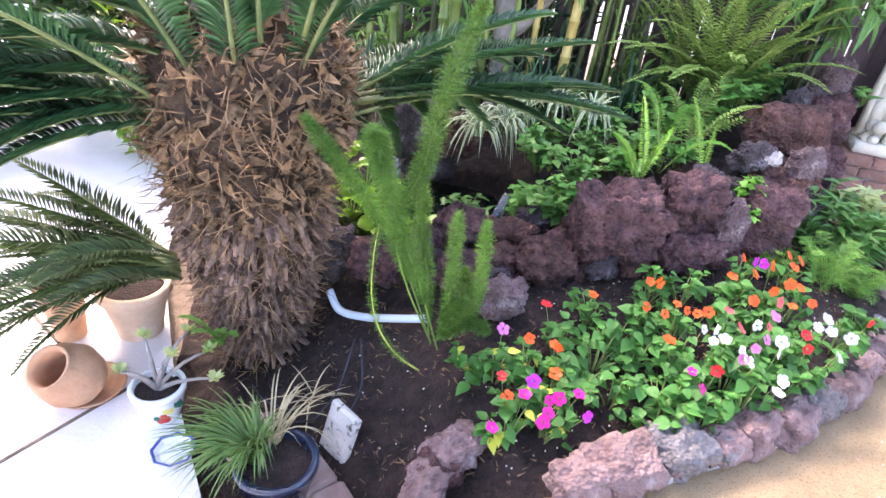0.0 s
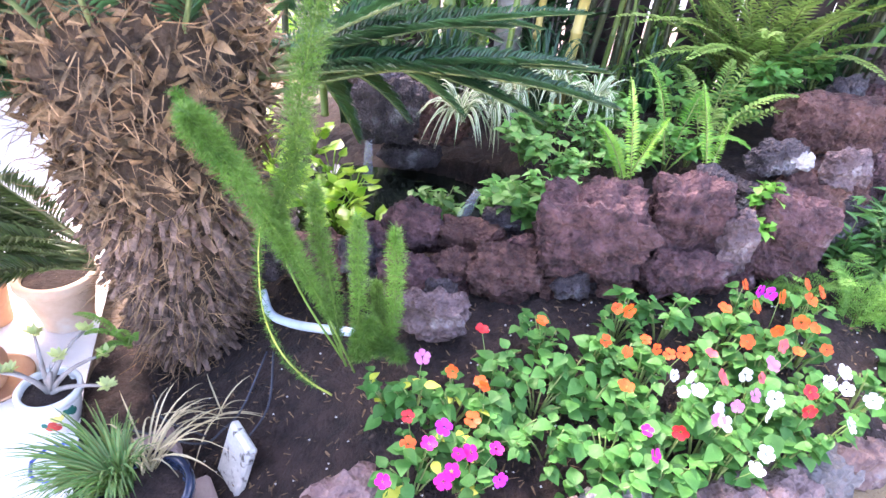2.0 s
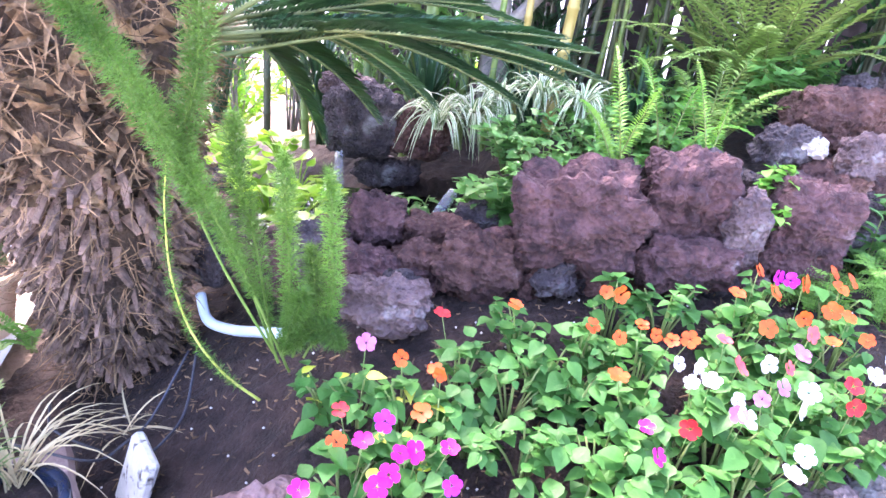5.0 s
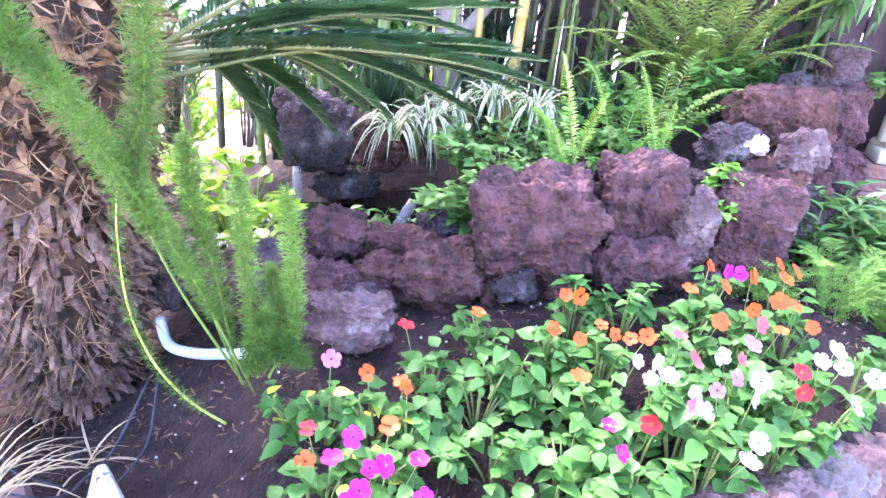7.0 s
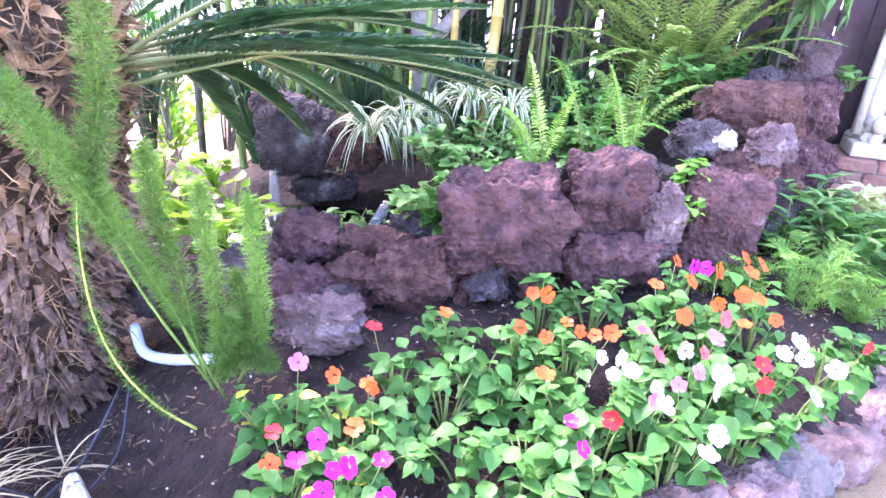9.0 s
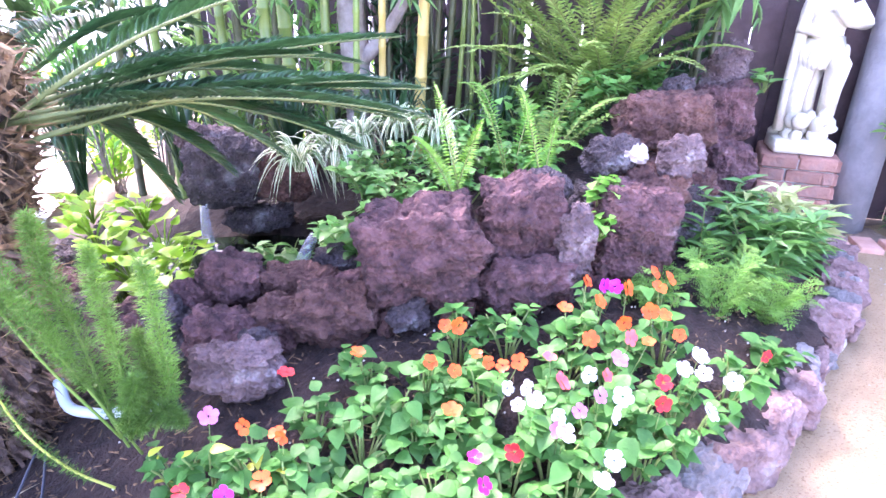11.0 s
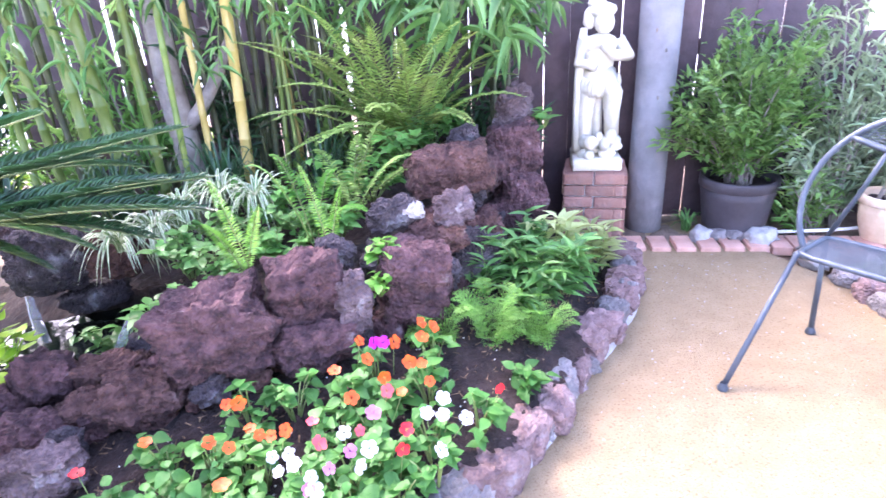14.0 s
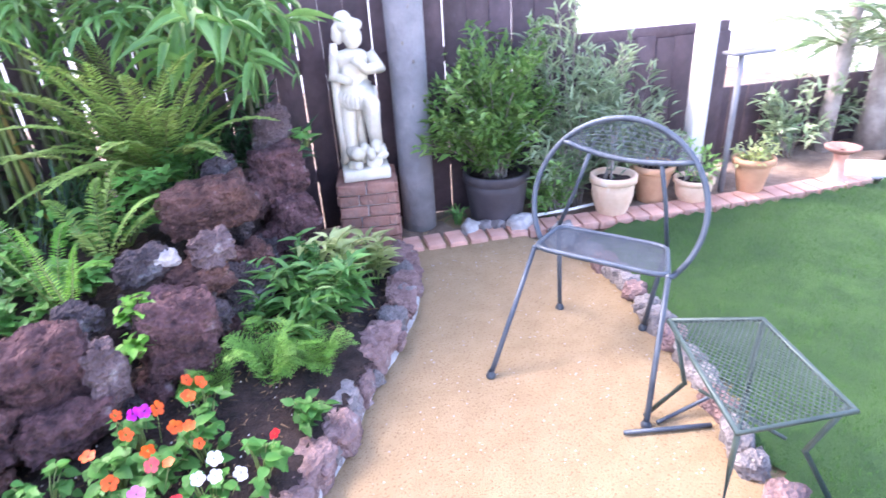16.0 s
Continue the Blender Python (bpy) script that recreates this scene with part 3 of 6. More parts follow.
rock((0.62, 1.81, 0.22), (0.129, 0.072, 0.099), M_LAVA_RED, 20, "lava_rock", "low brownish lava rock with a hollow", "rock", WALL, rz=2, sub=5, blocky=0.3)
rock((0.30, 1.84, 0.16), (0.111, 0.065, 0.089), M_LAVA, 21, "lava_rock", "rough purple-brown lava rock stacked in the wall", "rock", WALL, rz=-8, sub=5, blocky=0.4)
rock((0.45, 1.85, 0.21), (0.069, 0.044, 0.060), M_LAVA_RED, 22, "lava_rock", "reddish brown lava rock stacked in the wall", "rock", WALL, rz=-1, sub=5, blocky=0.4)
rock((0.36, 1.62, 0.19), (0.111, 0.059, 0.071), M_LAVA_PALE, 23, "lava_rock", "pale lichened lava rock half sunk in the soil", "rock", WALL, rz=-11, sub=5, blocky=0.35)
rock((0.40, 1.74, 0.17), (0.054, 0.035, 0.049), M_LAVA_DARK, 24, "lava_rock", "dark lava rock set between paler ones", "rock", WALL, rz=-4, sub=5, blocky=0.4)
rock((0.83, 1.74, 0.23), (0.056, 0.033, 0.046), M_LAVA_DARK, 25, "lava_rock", "small dark lava rock under the boulder", "rock", WALL, rz=3, sub=5, blocky=0.4)
rock((0.97, 1.74, 0.23), (0.051, 0.034, 0.047), M_LAVA_RED, 26, "lava_rock", "small reddish lava rock under the boulder", "rock", WALL, rz=-7, sub=5, blocky=0.4)
rock((0.73, 1.90, 0.23), (0.089, 0.055, 0.075), M_LAVA, 27, "lava_rock", "dark lava rock set between paler ones", "rock", WALL, rz=0, sub=5, blocky=0.4)
rock((1.32, 1.95, 0.52), (0.064, 0.046, 0.063), M_LAVA_DARK, 28, "lava_rock", "dark lava rock set between paler ones", "rock", WALL, rz=-10, sub=5, blocky=0.4)
rock((0.65, 2.09, 0.25), (0.077, 0.052, 0.071), M_LAVA_DARK, 29, "lava_rock", "dark mossy rock beside the small waterfall", "rock", WALL, rz=-3, sub=5, blocky=0.3)
rock((0.18, 2.03, 0.19), (0.063, 0.042, 0.057), M_LAVA, 30, "lava_rock", "rough purple-brown lava rock beside the pond", "rock", WALL, rz=4, sub=5, blocky=0.4)
rock((0.12, 1.93, 0.20), (0.059, 0.043, 0.072), M_LAVA_DARK, 31, "lava_rock", "dark lava rock behind the foxtail fern", "rock", WALL, rz=-6, sub=5, blocky=0.4)
rock((0.22, 2.88, 0.37), (0.165, 0.108, 0.149), M_LAVA_DARK, 32, "lava_rock", "dark rock with grey facets above the waterfall", "rock", POND, rz=1, sub=5, blocky=0.45)
rock((0.47, 2.86, 0.35), (0.144, 0.082, 0.113), M_LAVA_RED, 33, "lava_rock", "mossy brown rock above the pond", "rock", POND, rz=-9, sub=5, blocky=0.3)
rock((0.16, 2.95, 0.49), (0.126, 0.067, 0.066), M_LAVA_PALE, 34, "lava_rock", "pale flat rock above the waterfall", "rock", POND, rz=-2, sub=5, blocky=0.3)
rock((0.34, 2.91, 0.14), (0.156, 0.083, 0.062), M_LAVA_DARK, 35, "lava_rock", "dark rock at the back of the pond", "rock", POND, rz=-12, sub=5, blocky=0.4)
for n, (x, y, z, a, b, c) in enumerate(((0.62, 1.84, 0.16, 0.07, 0.06, 0.06), (0.8, 1.83, 0.18, 0.07, 0.05, 0.06), (0.94, 1.82, 0.19, 0.06, 0.05, 0.05), (0.46, 1.86, 0.15, 0.07, 0.06, 0.06), (1.08, 1.82, 0.24, 0.06, 0.05, 0.06), (1.3, 1.8, 0.24, 0.08, 0.06, 0.06), (1.46, 1.84, 0.22, 0.08, 0.06, 0.08), (1.62, 1.92, 0.24, 0.09, 0.07, 0.09), (1.5, 1.98, 0.46, 0.07, 0.06, 0.06), (1.78, 2.05, 0.24, 0.09, 0.08, 0.1), (1.92, 2.18, 0.28, 0.09, 0.08, 0.12), (2.08, 2.3, 0.3, 0.1, 0.08, 0.13), (2.24, 2.46, 0.28, 0.1, 0.09, 0.13), (1.86, 2.2, 0.46, 0.08, 0.07, 0.08), (2.02, 2.34, 0.54, 0.08, 0.07, 0.08), (2.2, 2.5, 0.56, 0.09, 0.08, 0.1), (0.3, 1.9, 0.12, 0.08, 0.06, 0.07), (0.16, 1.92, 0.14, 0.08, 0.06, 0.07))):
    rock((x, y, z), (a, b, c), (M_LAVA, M_LAVA_RED, M_LAVA_DARK)[n % 3], 500 + n, "lava_rock", "jagged lava rock filling a gap in the wall", "rock", WALL, rz=n * 37, sub=4, rough=1.3)


def wall_back(x):
    return 1.9 if x < 1.3 else 1.9 + 0.55 * (x - 1.3)


def mound(x, y):
    top = 0.24 + 0.3 * max(0.0, min(1.0, (x - 0.9) / 1.2))
    up = max(0.0, min(1.0, (y - wall_back(x)) / 0.15)) * max(0.0, min(1.0, (x - 0.6) / 0.25)) * max(0.0, min(1.0, (2.5 - x) / 0.2))
    return -0.1 + (top + 0.1) * up


tagged(sheet("planted_mound", 0.55, 2.55, 1.85, 3.2, 0.03, mound, lambda x, y: y > wall_back(x) - 0.02, M_SOIL, 0.02, 20), "dark earth mound filled in behind the rock wall", "soil", kind="structure")
for n, (x, y, z, a, b, c) in enumerate(((-0.02, 2.06, 0.08, 0.12, 0.08, 0.09), (-0.2, 2.16, 0.06, 0.1, 0.08, 0.1), (-0.3, 2.34, 0.06, 0.11, 0.1, 0.1), (-0.36, 2.56, 0.08, 0.12, 0.1, 0.11))):
    rock((x, y, z), (a, b, c), (M_LAVA, M_LAVA_DARK)[n % 2], 540 + n, "lava_rock", "dark lava rock at the pond's edge behind the foxtail fern", "rock", POND, rz=n * 41, sub=4, rough=1.2)
tagged(sheet("water", -0.16, 0.8, 2.1, 3.0, 0.03, lambda x, y: 0.03, lambda x, y: True, M_WATER, 0.004, 14), "dark still pond water", "water", kind="structure")


def fall(top, bottom, width, sag, label):
    vs, fs = [], []
    pts = bezier(top, (Vector(top) + Vector(bottom)) / 2 + Vector((0, -sag, sag)), bottom, 12)
    for i, p in enumerate(pts):
        for k in range(7):
            a = (k - 3) / 3
            w = width * (0.6 + 0.5 * i / 11)
            vs.append(p + Vector((a * w, -0.012 * (1 - a * a) + 0.004 * noise.noise((k * 2.3, i * 0.8, 0)), 0.006 * noise.noise((k * 3.1, i, 2)))))
        if i:
            b = i * 7
            fs += [(b - 7 + k, b - 6 + k, b + k + 1, b + k) for k in range(6)]
    return tagged(raw("waterfall", vs, fs, M_FALL), label, "waterfall")


fall((0.585, 2.27, 0.3), (0.5, 2.2, 0.15), 0.03, 0.03, "small white spout of water pouring into the pond")
fall((0.137, 2.74, 0.27), (0.14, 2.71, 0.05), 0.025, 0.01, "thin veil of water running off a dark rock")

# border of stones in mortar
border = thing("stone_border", "low border of rough lava stones set in mortar along the path", "border")
bm = bmesh.new()
tube(bm, [(p.x - 0.01, p.y + 0.07, -0.03 + 0.03 * noise.noise((p.x * 5, 0, 0))) for p in EDGE[16::3]], 0.075, 10)
for v in bm.verts:
    v.co += 0.012 * Vector((noise.noise(v.co * 23), noise.noise(v.co * 21 + Vector((3, 0, 0))), noise.noise(v.co * 25)))
part("mortar_bed", bm, M_MORTAR, border, "pale grey rough mortar")
i, k = 14, 0
while i < 118:
    big = R(0.085, 0.125) if EDGE[i].x < 1.75 else R(0.06, 0.085)
    p = EDGE[i]
    nx = (EDGE[min(i + 1, 119)] - EDGE[i - 1]).normalized()
    c = Vector((p.x, p.y, 0)) + Vector((-nx.y, nx.x, 0)) * R(0.05, 0.08)
    ob = rock((c.x, c.y, R(0.03, 0.05)), (big * 1.04, R(0.06, 0.085), R(0.055, 0.085)), M_BORDER_GREY if k % 4 == 2 else M_BORDER, 50 + k, "border_stone", rz=math.degrees(math.atan2(nx.y, nx.x)) + R(-15, 15), sub=4, rough=0.7)
    for key in ("label", "category"):
        del ob[key]
    ob.parent = border
    k += 1
    dist = 0.0
    while dist < big * 1.62 and i < 118:
        dist += (EDGE[i + 1] - EDGE[i]).length
        i += 1
rock((0.14, 1.15, -0.05), (0.1, 0.06, 0.07), M_BORDER, 96, "rough_stone", "rough broken brown lava stone at the end of the border", "rock", rz=35)
rock((0.02, 1.03, -0.08), (0.1, 0.06, 0.08), M_BORDER, 97, "rough_stone", "rough broken brown lava stone at the end of the border", "rock", rz=60)
rock((0.07, 1.1, -0.08), (0.08, 0.05, 0.08), M_LAVA_RED, 98, "rough_stone", "rough broken brown lava stone at the end of the border", "rock", rz=20)
lawn_border = thing("stone_border", "low border of grey stones between path and lawn", "border")
i, k = 2, 0
while i < 58:
    p = LAWN_EDGE[i]
    big = R(0.05, 0.085)
    ob = rock((p.x, p.y, 0.02), (big, R(0.045, 0.065), R(0.04, 0.07)), M_BORDER_GREY if k % 3 else M_BORDER, 150 + k, "border_stone", rz=R(0, 180), sub=3)
    for key in ("label", "category"):
        del ob[key]
    ob.parent = lawn_border
    k += 1
    dist = 0.0
    while dist < big * 1.5 and i < 58:
        dist += (LAWN_EDGE[i + 1] - LAWN_EDGE[i]).length
        i += 1

for k in range(34):
    p = EDGE[20 + int(k * 2.9)]
    ob = rock((p.x + R(-0.03, 0.03), p.y + R(0.02, 0.05) + (0.07 if k % 2 else 0), R(0.02, 0.06)), (R(0.03, 0.05), R(0.03, 0.045), R(0.03, 0.045)), M_BORDER_GREY if k % 3 == 1 else M_BORDER, 300 + k, "border_stone", rz=R(0, 180), sub=3)
    for key in ("label", "category"):
        del ob[key]
    ob.parent = border

# ---- cycad ----
CX, CY = -0.5, 2.03
cycad = thing("cycad", "old sago cycad with a shaggy brown trunk and stiff green fronds", "cycad", (CX, CY, -0.3))
bm = bmesh.new()
PROFILE = [(0.14, -0.1), (0.16, 0.02), (0.18, 0.15), (0.205, 0.3), (0.235, 0.45), (0.265, 0.6), (0.29, 0.75), (0.31, 0.88), (0.345, 1.0), (0.355, 1.12), (0.33, 1.25), (0.25, 1.4), (0.1, 1.5)]


def trunk_r(z):
    for (r0, z0), (r1, z1) in zip(PROFILE, PROFILE[1:]):
        if z0 <= z <= z1:
            return r0 + (r1 - r0) * (z - z0) / (z1 - z0)
    return 0.1


lathe(bm, [(trunk_r(-0.1 + 1.6 * i / 60) * 0.9, -0.1 + 1.6 * i / 60) for i in range(61)], 64)
for v in bm.verts:
    d = Vector((v.co.x, v.co.y, 0)).normalized()
    v.co += d * (0.03 * noise.noise(v.co * 9) + 0.025 * noise.noise(v.co * 24))
part("trunk", bm, M_TRUNK, cycad, "fibrous brown trunk")


def wedge(m, l, w, t):
    vs = [(0, -w, -t), (0, w, -t), (0, w, t), (0, -w, t), (l, -w * 0.55, -t * 0.5), (l, w * 0.55, -t * 0.5), (l * 0.94, w * 0.5, t * 0.6), (l * 0.94, -w * 0.5, t * 0.6)]
    fs = [(4, 5, 6, 7), (0, 1, 5, 4), (1, 2, 6, 5), (2, 3, 7, 6), (3, 0, 4, 7)]
    return [m @ Vector(v) for v in vs], fs


for zone, (z0, z1, count, name) in enumerate(((0.05, 0.75, 900, "old_leaf_base"), (0.62, 1.38, 1500, "leaf_base"))):
    vs, fs = [], []
    for i in range(count):
        z = R(z0, z1)
        a = R(0, 2 * math.pi)
        r = trunk_r(z)
        d = Vector((math.cos(a), math.sin(a), 0))
        side = Vector((-d.y, d.x, 0))
        if zone == 0:
            w = d * R(0.5, 1) + Vector((0, 0, R(-1.1, -0.3))) + side * R(-0.3, 0.3)
            data = wedge(aim(d * (r - 0.03) + Vector((0, 0, z)), w, R(-0.4, 0.4)), R(0.05, 0.095), R(0.008, 0.015), R(0.005, 0.009))
        else:
            w = d * R(0.3, 1) + Vector((0, 0, R(-0.6, 0.7))) + side * R(-0.9, 0.9)
            q = leaf_data(R(0.035, 0.08), R(0.018, 0.042), R(-1.2, 1.2), R(-0.8, 0.8), 4, R(0.5, 0.9))
            m = aim(d * (r - 0.03) + Vector((0, 0, z)), w, R(-1.2, 1.2))
            data = ([m @ Vector(v) for v in q[0]], q[1])
        b = len(vs)
        vs += data[0]
        fs += [tuple(b + q for q in f) for f in data[1]]
    ob = under(raw(name, vs, fs, M_SCALE if zone else M_SCALE_GREY, False), cycad, "shaggy tan leaf bases" if zone else "cut grey-brown leaf stubs")
    ob["kind"] = "stuff"
vs, fs = [], []
for i in range(3200):
    z, a = R(-0.05, 1.36), R(0, 2 * math.pi)
    d = Vector((math.cos(a), math.sin(a), 0))
    p = d * (trunk_r(z) + R(-0.02, 0.05)) + Vector((0, 0, z))
    w = Vector((R(-1, 1), R(-1, 1), R(-1.4, 0.5))).normalized() + d * 0.4
    q = p + w.normalized() * R(0.04, 0.14)
    m = (p + q) / 2 + Vector((R(-1, 1), R(-1, 1), R(-1, 1))) * 0.012
    s = w.cross(d).normalized() * R(0.0008, 0.0022)
    b = len(vs)
    vs += [p - s, p + s, m + s, m - s, q]
    fs += [(b, b + 1, b + 2, b + 3), (b + 3, b + 2, b + 4)]
under(raw("fibre", vs, fs, M_SCALE, False), cycad, "loose dry fibres")["kind"] = "stuff"


def cycad_frond(base, tip, lift, length=0.15, pairs=72, name="frond", material=M_CYCAD):
    base, tip = Vector(base) - Vector((CX, CY, -0.3)), Vector(tip) - Vector((CX, CY, -0.3))
    mid = base.lerp(tip, 0.5) + Vector((0, 0, lift))
    return frond(cycad, bezier(base, mid, tip, 14), length, 0.0105, pairs, material, M_CYCAD_STALK, name, 62, 22, 0.14, 0.009, 0.75, 0.12, 2)


TOP = Vector((CX, CY, 0.72))
for tip, lift, rad in (((0.95, 2.0, 0.74), 0.14, 0.3), ((0.9, 2.2, 0.7), 0.16, 0.3), ((0.84, 2.1, 0.84), 0.1, 0.3), ((0.97, 2.2, 0.8), 0.08, 0.3), ((0.75, 2.15, 0.62), 0.2, 0.3), ((0.62, 2.3, 0.9), 0.08, 0.3), ((0.42, 2.75, 0.5), 0.24, 0.3), ((0.3, 2.55, 0.44), 0.26, 0.3),
                       ((0.5, 2.4, 0.54), 0.24, 0.3), ((0.8, 2.6, 0.84), 0.14, 0.3), ((0.7, 2.85, 0.72), 0.24, 0.2), ((0.55, 2.05, 1.1), 0.1, 0.3), ((0.2, 2.9, 0.95), 0.26, 0.3), ((-0.1, 3.2, 0.8), 0.4, 0.3), ((0.1, 2.5, 0.36), 0.26, 0.3), ((0.92, 2.4, 0.95), 0.08, 0.3),
                       ((-1.95, 1.9, 0.8), 0.12, 0.3), ((-1.9, 1.75, 0.95), 0.1, 0.3), ((-1.95, 2.3, 0.95), 0.12, 0.3), ((-1.7, 1.55, 0.62), 0.2, 0.3),
                       ((-1.75, 1.75, 0.72), 0.2, 0.3), ((-1.8, 1.95, 0.56), 0.26, 0.3), ((-1.7, 2.3, 0.82), 0.2, 0.3), ((-1.6, 1.6, 0.98), 0.12, 0.3), ((-1.5, 1.62, 0.36), 0.3, 0.3), ((-1.62, 1.85, 0.28), 0.34, 0.3),
                       ((-1.45, 2.5, 0.4), 0.3, 0.3), ((-1.6, 2.8, 0.7), 0.3, 0.3), ((-1.0, 3.0, 0.6), 0.4, 0.3), ((-1.7, 1.7, 1.25), 0.1, 0.3), ((-1.9, 2.1, 0.9), 0.16, 0.3), ((-1.85, 1.6, 0.5), 0.24, 0.3), ((-1.75, 2.5, 0.5), 0.3, 0.3), ((-1.8, 2.2, 0.68), 0.2, 0.3), ((-1.8, 1.85, 1.05), 0.12, 0.3), ((-1.6, 1.5, 0.8), 0.2, 0.3), ((-1.3, 1.3, 1.25), 0.15, 0.25), ((-0.9, 1.2, 1.5), 0.2, 0.2), ((0.0, 1.4, 1.5), 0.15, 0.2), ((-0.5, 1.3, 1.6), 0.2, 0.2), ((-0.3, 2.9, 1.5), 0.3, 0.2)):
    d = (Vector(tip) - TOP)
    d.z = 0
    cycad_frond(TOP + d.normalized() * rad + Vector((0, 0, R(-0.04, 0.08))), tip, lift)
for base, tip, lift in (((-0.581, 1.850, 0.969), (-1.178, 1.750, 1.089), 0.1), ((-0.627, 1.850, 0.901), (-1.226, 1.750, 0.938), 0.1), ((-0.650, 1.850, 0.833), (-1.277, 1.750, 0.817), 0.1), ((-0.615, 1.850, 0.721), (-1.315, 1.750, 0.515), 0.14), ((-0.656, 1.850, 0.790), (-1.365, 1.750, 0.709), 0.1), ((-0.628, 1.850, 0.747), (-1.191, 1.750, 0.645), 0.12), ((-0.562, 1.850, 1.002), (-0.904, 1.750, 1.141), 0.06), ((-0.308, 1.720, 1.037), (-0.208, 1.500, 1.352), 0.05), ((-0.426, 1.720, 1.012), (-0.417, 1.500, 1.329), 0.05)):
    cycad_frond(base, tip, lift)
for tip, lift in (((-1.5, 1.85, 0.02), 0.1), ((-1.6, 1.95, 0.2), 0.08), ((-1.5, 2.1, 0.36), 0.06), ((-1.45, 1.75, -0.12), 0.14), ((-1.35, 2.3, 0.24), 0.1), ((-1.3, 1.72, -0.16), 0.16), ((-1.45, 2.0, 0.12), 0.1), ((-1.35, 2.2, 0.44), 0.04), ((-1.55, 2.2, 0.02), 0.1)):
    cycad_frond((-0.8, 2.02, 0.1 + R(-0.03, 0.03)), tip, lift, 0.11, 46, "sucker_frond", M_SUCKER)
for i in range(14):
    a, far = radians(150 + 7.5 * i + R(-5, 5)), R(0.6, 0.85)
    cycad_frond((-0.78, 1.98, 0.08 + R(-0.04, 0.06)), (-0.78 + far * math.cos(a), 1.98 + far * 0.6 * math.sin(a), R(-0.12, 0.42)), R(0.08, 0.16), 0.11, 46, "sucker_frond", M_SUCKER)

# ---- foxtail fern ----
fox = thing("foxtail_fern", "bright green foxtail fern with long fluffy plumes", "fern", (0.085, 1.5, -0.07))


def plume(points, r, count, bare=0.0, needle=0.018):
    pts = [Vector(p) - Vector((0.05, 1.5, -0.07)) for p in points]
    line = smooth_line(pts, 30)
    bm = bmesh.new()
    tube(bm, line, [0.0036 * (1 - 0.6 * i / 29) for i in range(30)], 6)
    part("plume_stem", bm, M_PLUME_STEM if needle < 0.015 else M_PLUME_CORE, fox)
    vs, fs = [], []
    r *= 0.9
    for i in range(int(count * 0.85)):
        u = bare + (1 - bare) * random.random()
        f = u * 29
        k = min(int(f), 28)
        p = line[k].lerp(line[k + 1], f - k)
        d = (line[k + 1] - line[k]).normalized()
        a = d.cross(Vector((R(-1, 1), R(-1, 1), R(-1, 1)))).normalized()
        v = (u - bare) / (1 - bare)
        rr = r * min(1, 0.35 + 3 * v) * min(1, 0.25 + 4.5 * (1 - v)) * (0.82 + 0.3 * noise.noise((u * 14, r * 100, 0)))
        q0 = p + a * rr * R(0.0, 1.0) + d * R(0, 0.02)
        w = (a + d * R(-0.2, 0.9) + Vector((R(-1, 1), R(-1, 1), R(-1, 1))) * 0.7).normalized() * needle * R(0.7, 1.3)
        s = w.cross(a + Vector((R(-1, 1), R(-1, 1), R(-1, 1))) * 0.6).normalized() * 0.001
        b = len(vs)
        vs += [q0 - s, q0 + s, q0 + w]
        fs.append((b, b + 1, b + 2))
    ob = under(raw("plume", vs, fs, M_PLUME, False), fox)
    ob["kind"] = "stuff"


plume([(0.065, 1.500, 0.110), (-0.042, 1.470, 0.372), (-0.089, 1.440, 0.593), (-0.037, 1.400, 0.772), (-0.007, 1.365, 0.973), (0.052, 1.320, 1.218)], 0.04, 9500, 0.3)
plume([(0.101, 1.500, 0.056), (-0.008, 1.460, 0.396), (-0.088, 1.410, 0.604), (-0.141, 1.340, 0.768), (-0.174, 1.270, 0.882), (-0.188, 1.230, 0.938)], 0.044, 10500, 0.12)
plume([(0.076, 1.500, 0.081), (-0.027, 1.540, 0.361), (-0.141, 1.580, 0.565), (-0.243, 1.620, 0.694), (-0.340, 1.650, 0.819)], 0.036, 7000, 0.2)
plume([(0.065, 1.500, 0.110), (0.032, 1.500, 0.385), (0.001, 1.500, 0.540), (-0.004, 1.500, 0.670)], 0.034, 4600, 0.08)
plume([(0.093, 1.490, 0.116), (0.109, 1.470, 0.317), (0.104, 1.460, 0.470), (0.101, 1.460, 0.607)], 0.03, 3600, 0.1)
plume([(0.137, 1.490, 0.107), (0.197, 1.470, 0.259), (0.202, 1.460, 0.419), (0.194, 1.460, 0.578)], 0.03, 3800, 0.08)
plume([(0.088, 1.480, 0.116), (0.149, 1.440, 0.204), (0.190, 1.420, 0.232), (0.227, 1.400, 0.215)], 0.03, 2600, 0.05)
plume([(0.088, 1.480, 0.116), (0.112, 1.450, 0.213), (0.131, 1.430, 0.270), (0.147, 1.420, 0.318)], 0.034, 3000, 0.05)
plume([(0.113, 1.480, 0.115), (0.146, 1.470, 0.230), (0.163, 1.470, 0.317), (0.153, 1.480, 0.396)], 0.03, 3000, 0.05)
plume([(0.036, 1.470, -0.010), (-0.040, 1.470, 0.059), (-0.106, 1.470, 0.166), (-0.142, 1.470, 0.304), (-0.144, 1.470, 0.462), (-0.132, 1.470, 0.570)], 0.017, 1500, 0.1, 0.014)

# ---- flower bed ----
imp_leaf = []
for l, w in ((0.052, 0.042), (0.043, 0.035), (0.032, 0.026)):
    me_ob = raw("leaf", *leaf_data(l, w, 0.3, 0.25, 5, 0.72), M_IMP)
    imp_leaf.append(me_ob.data)
    bpy.data.objects.remove(me_ob)
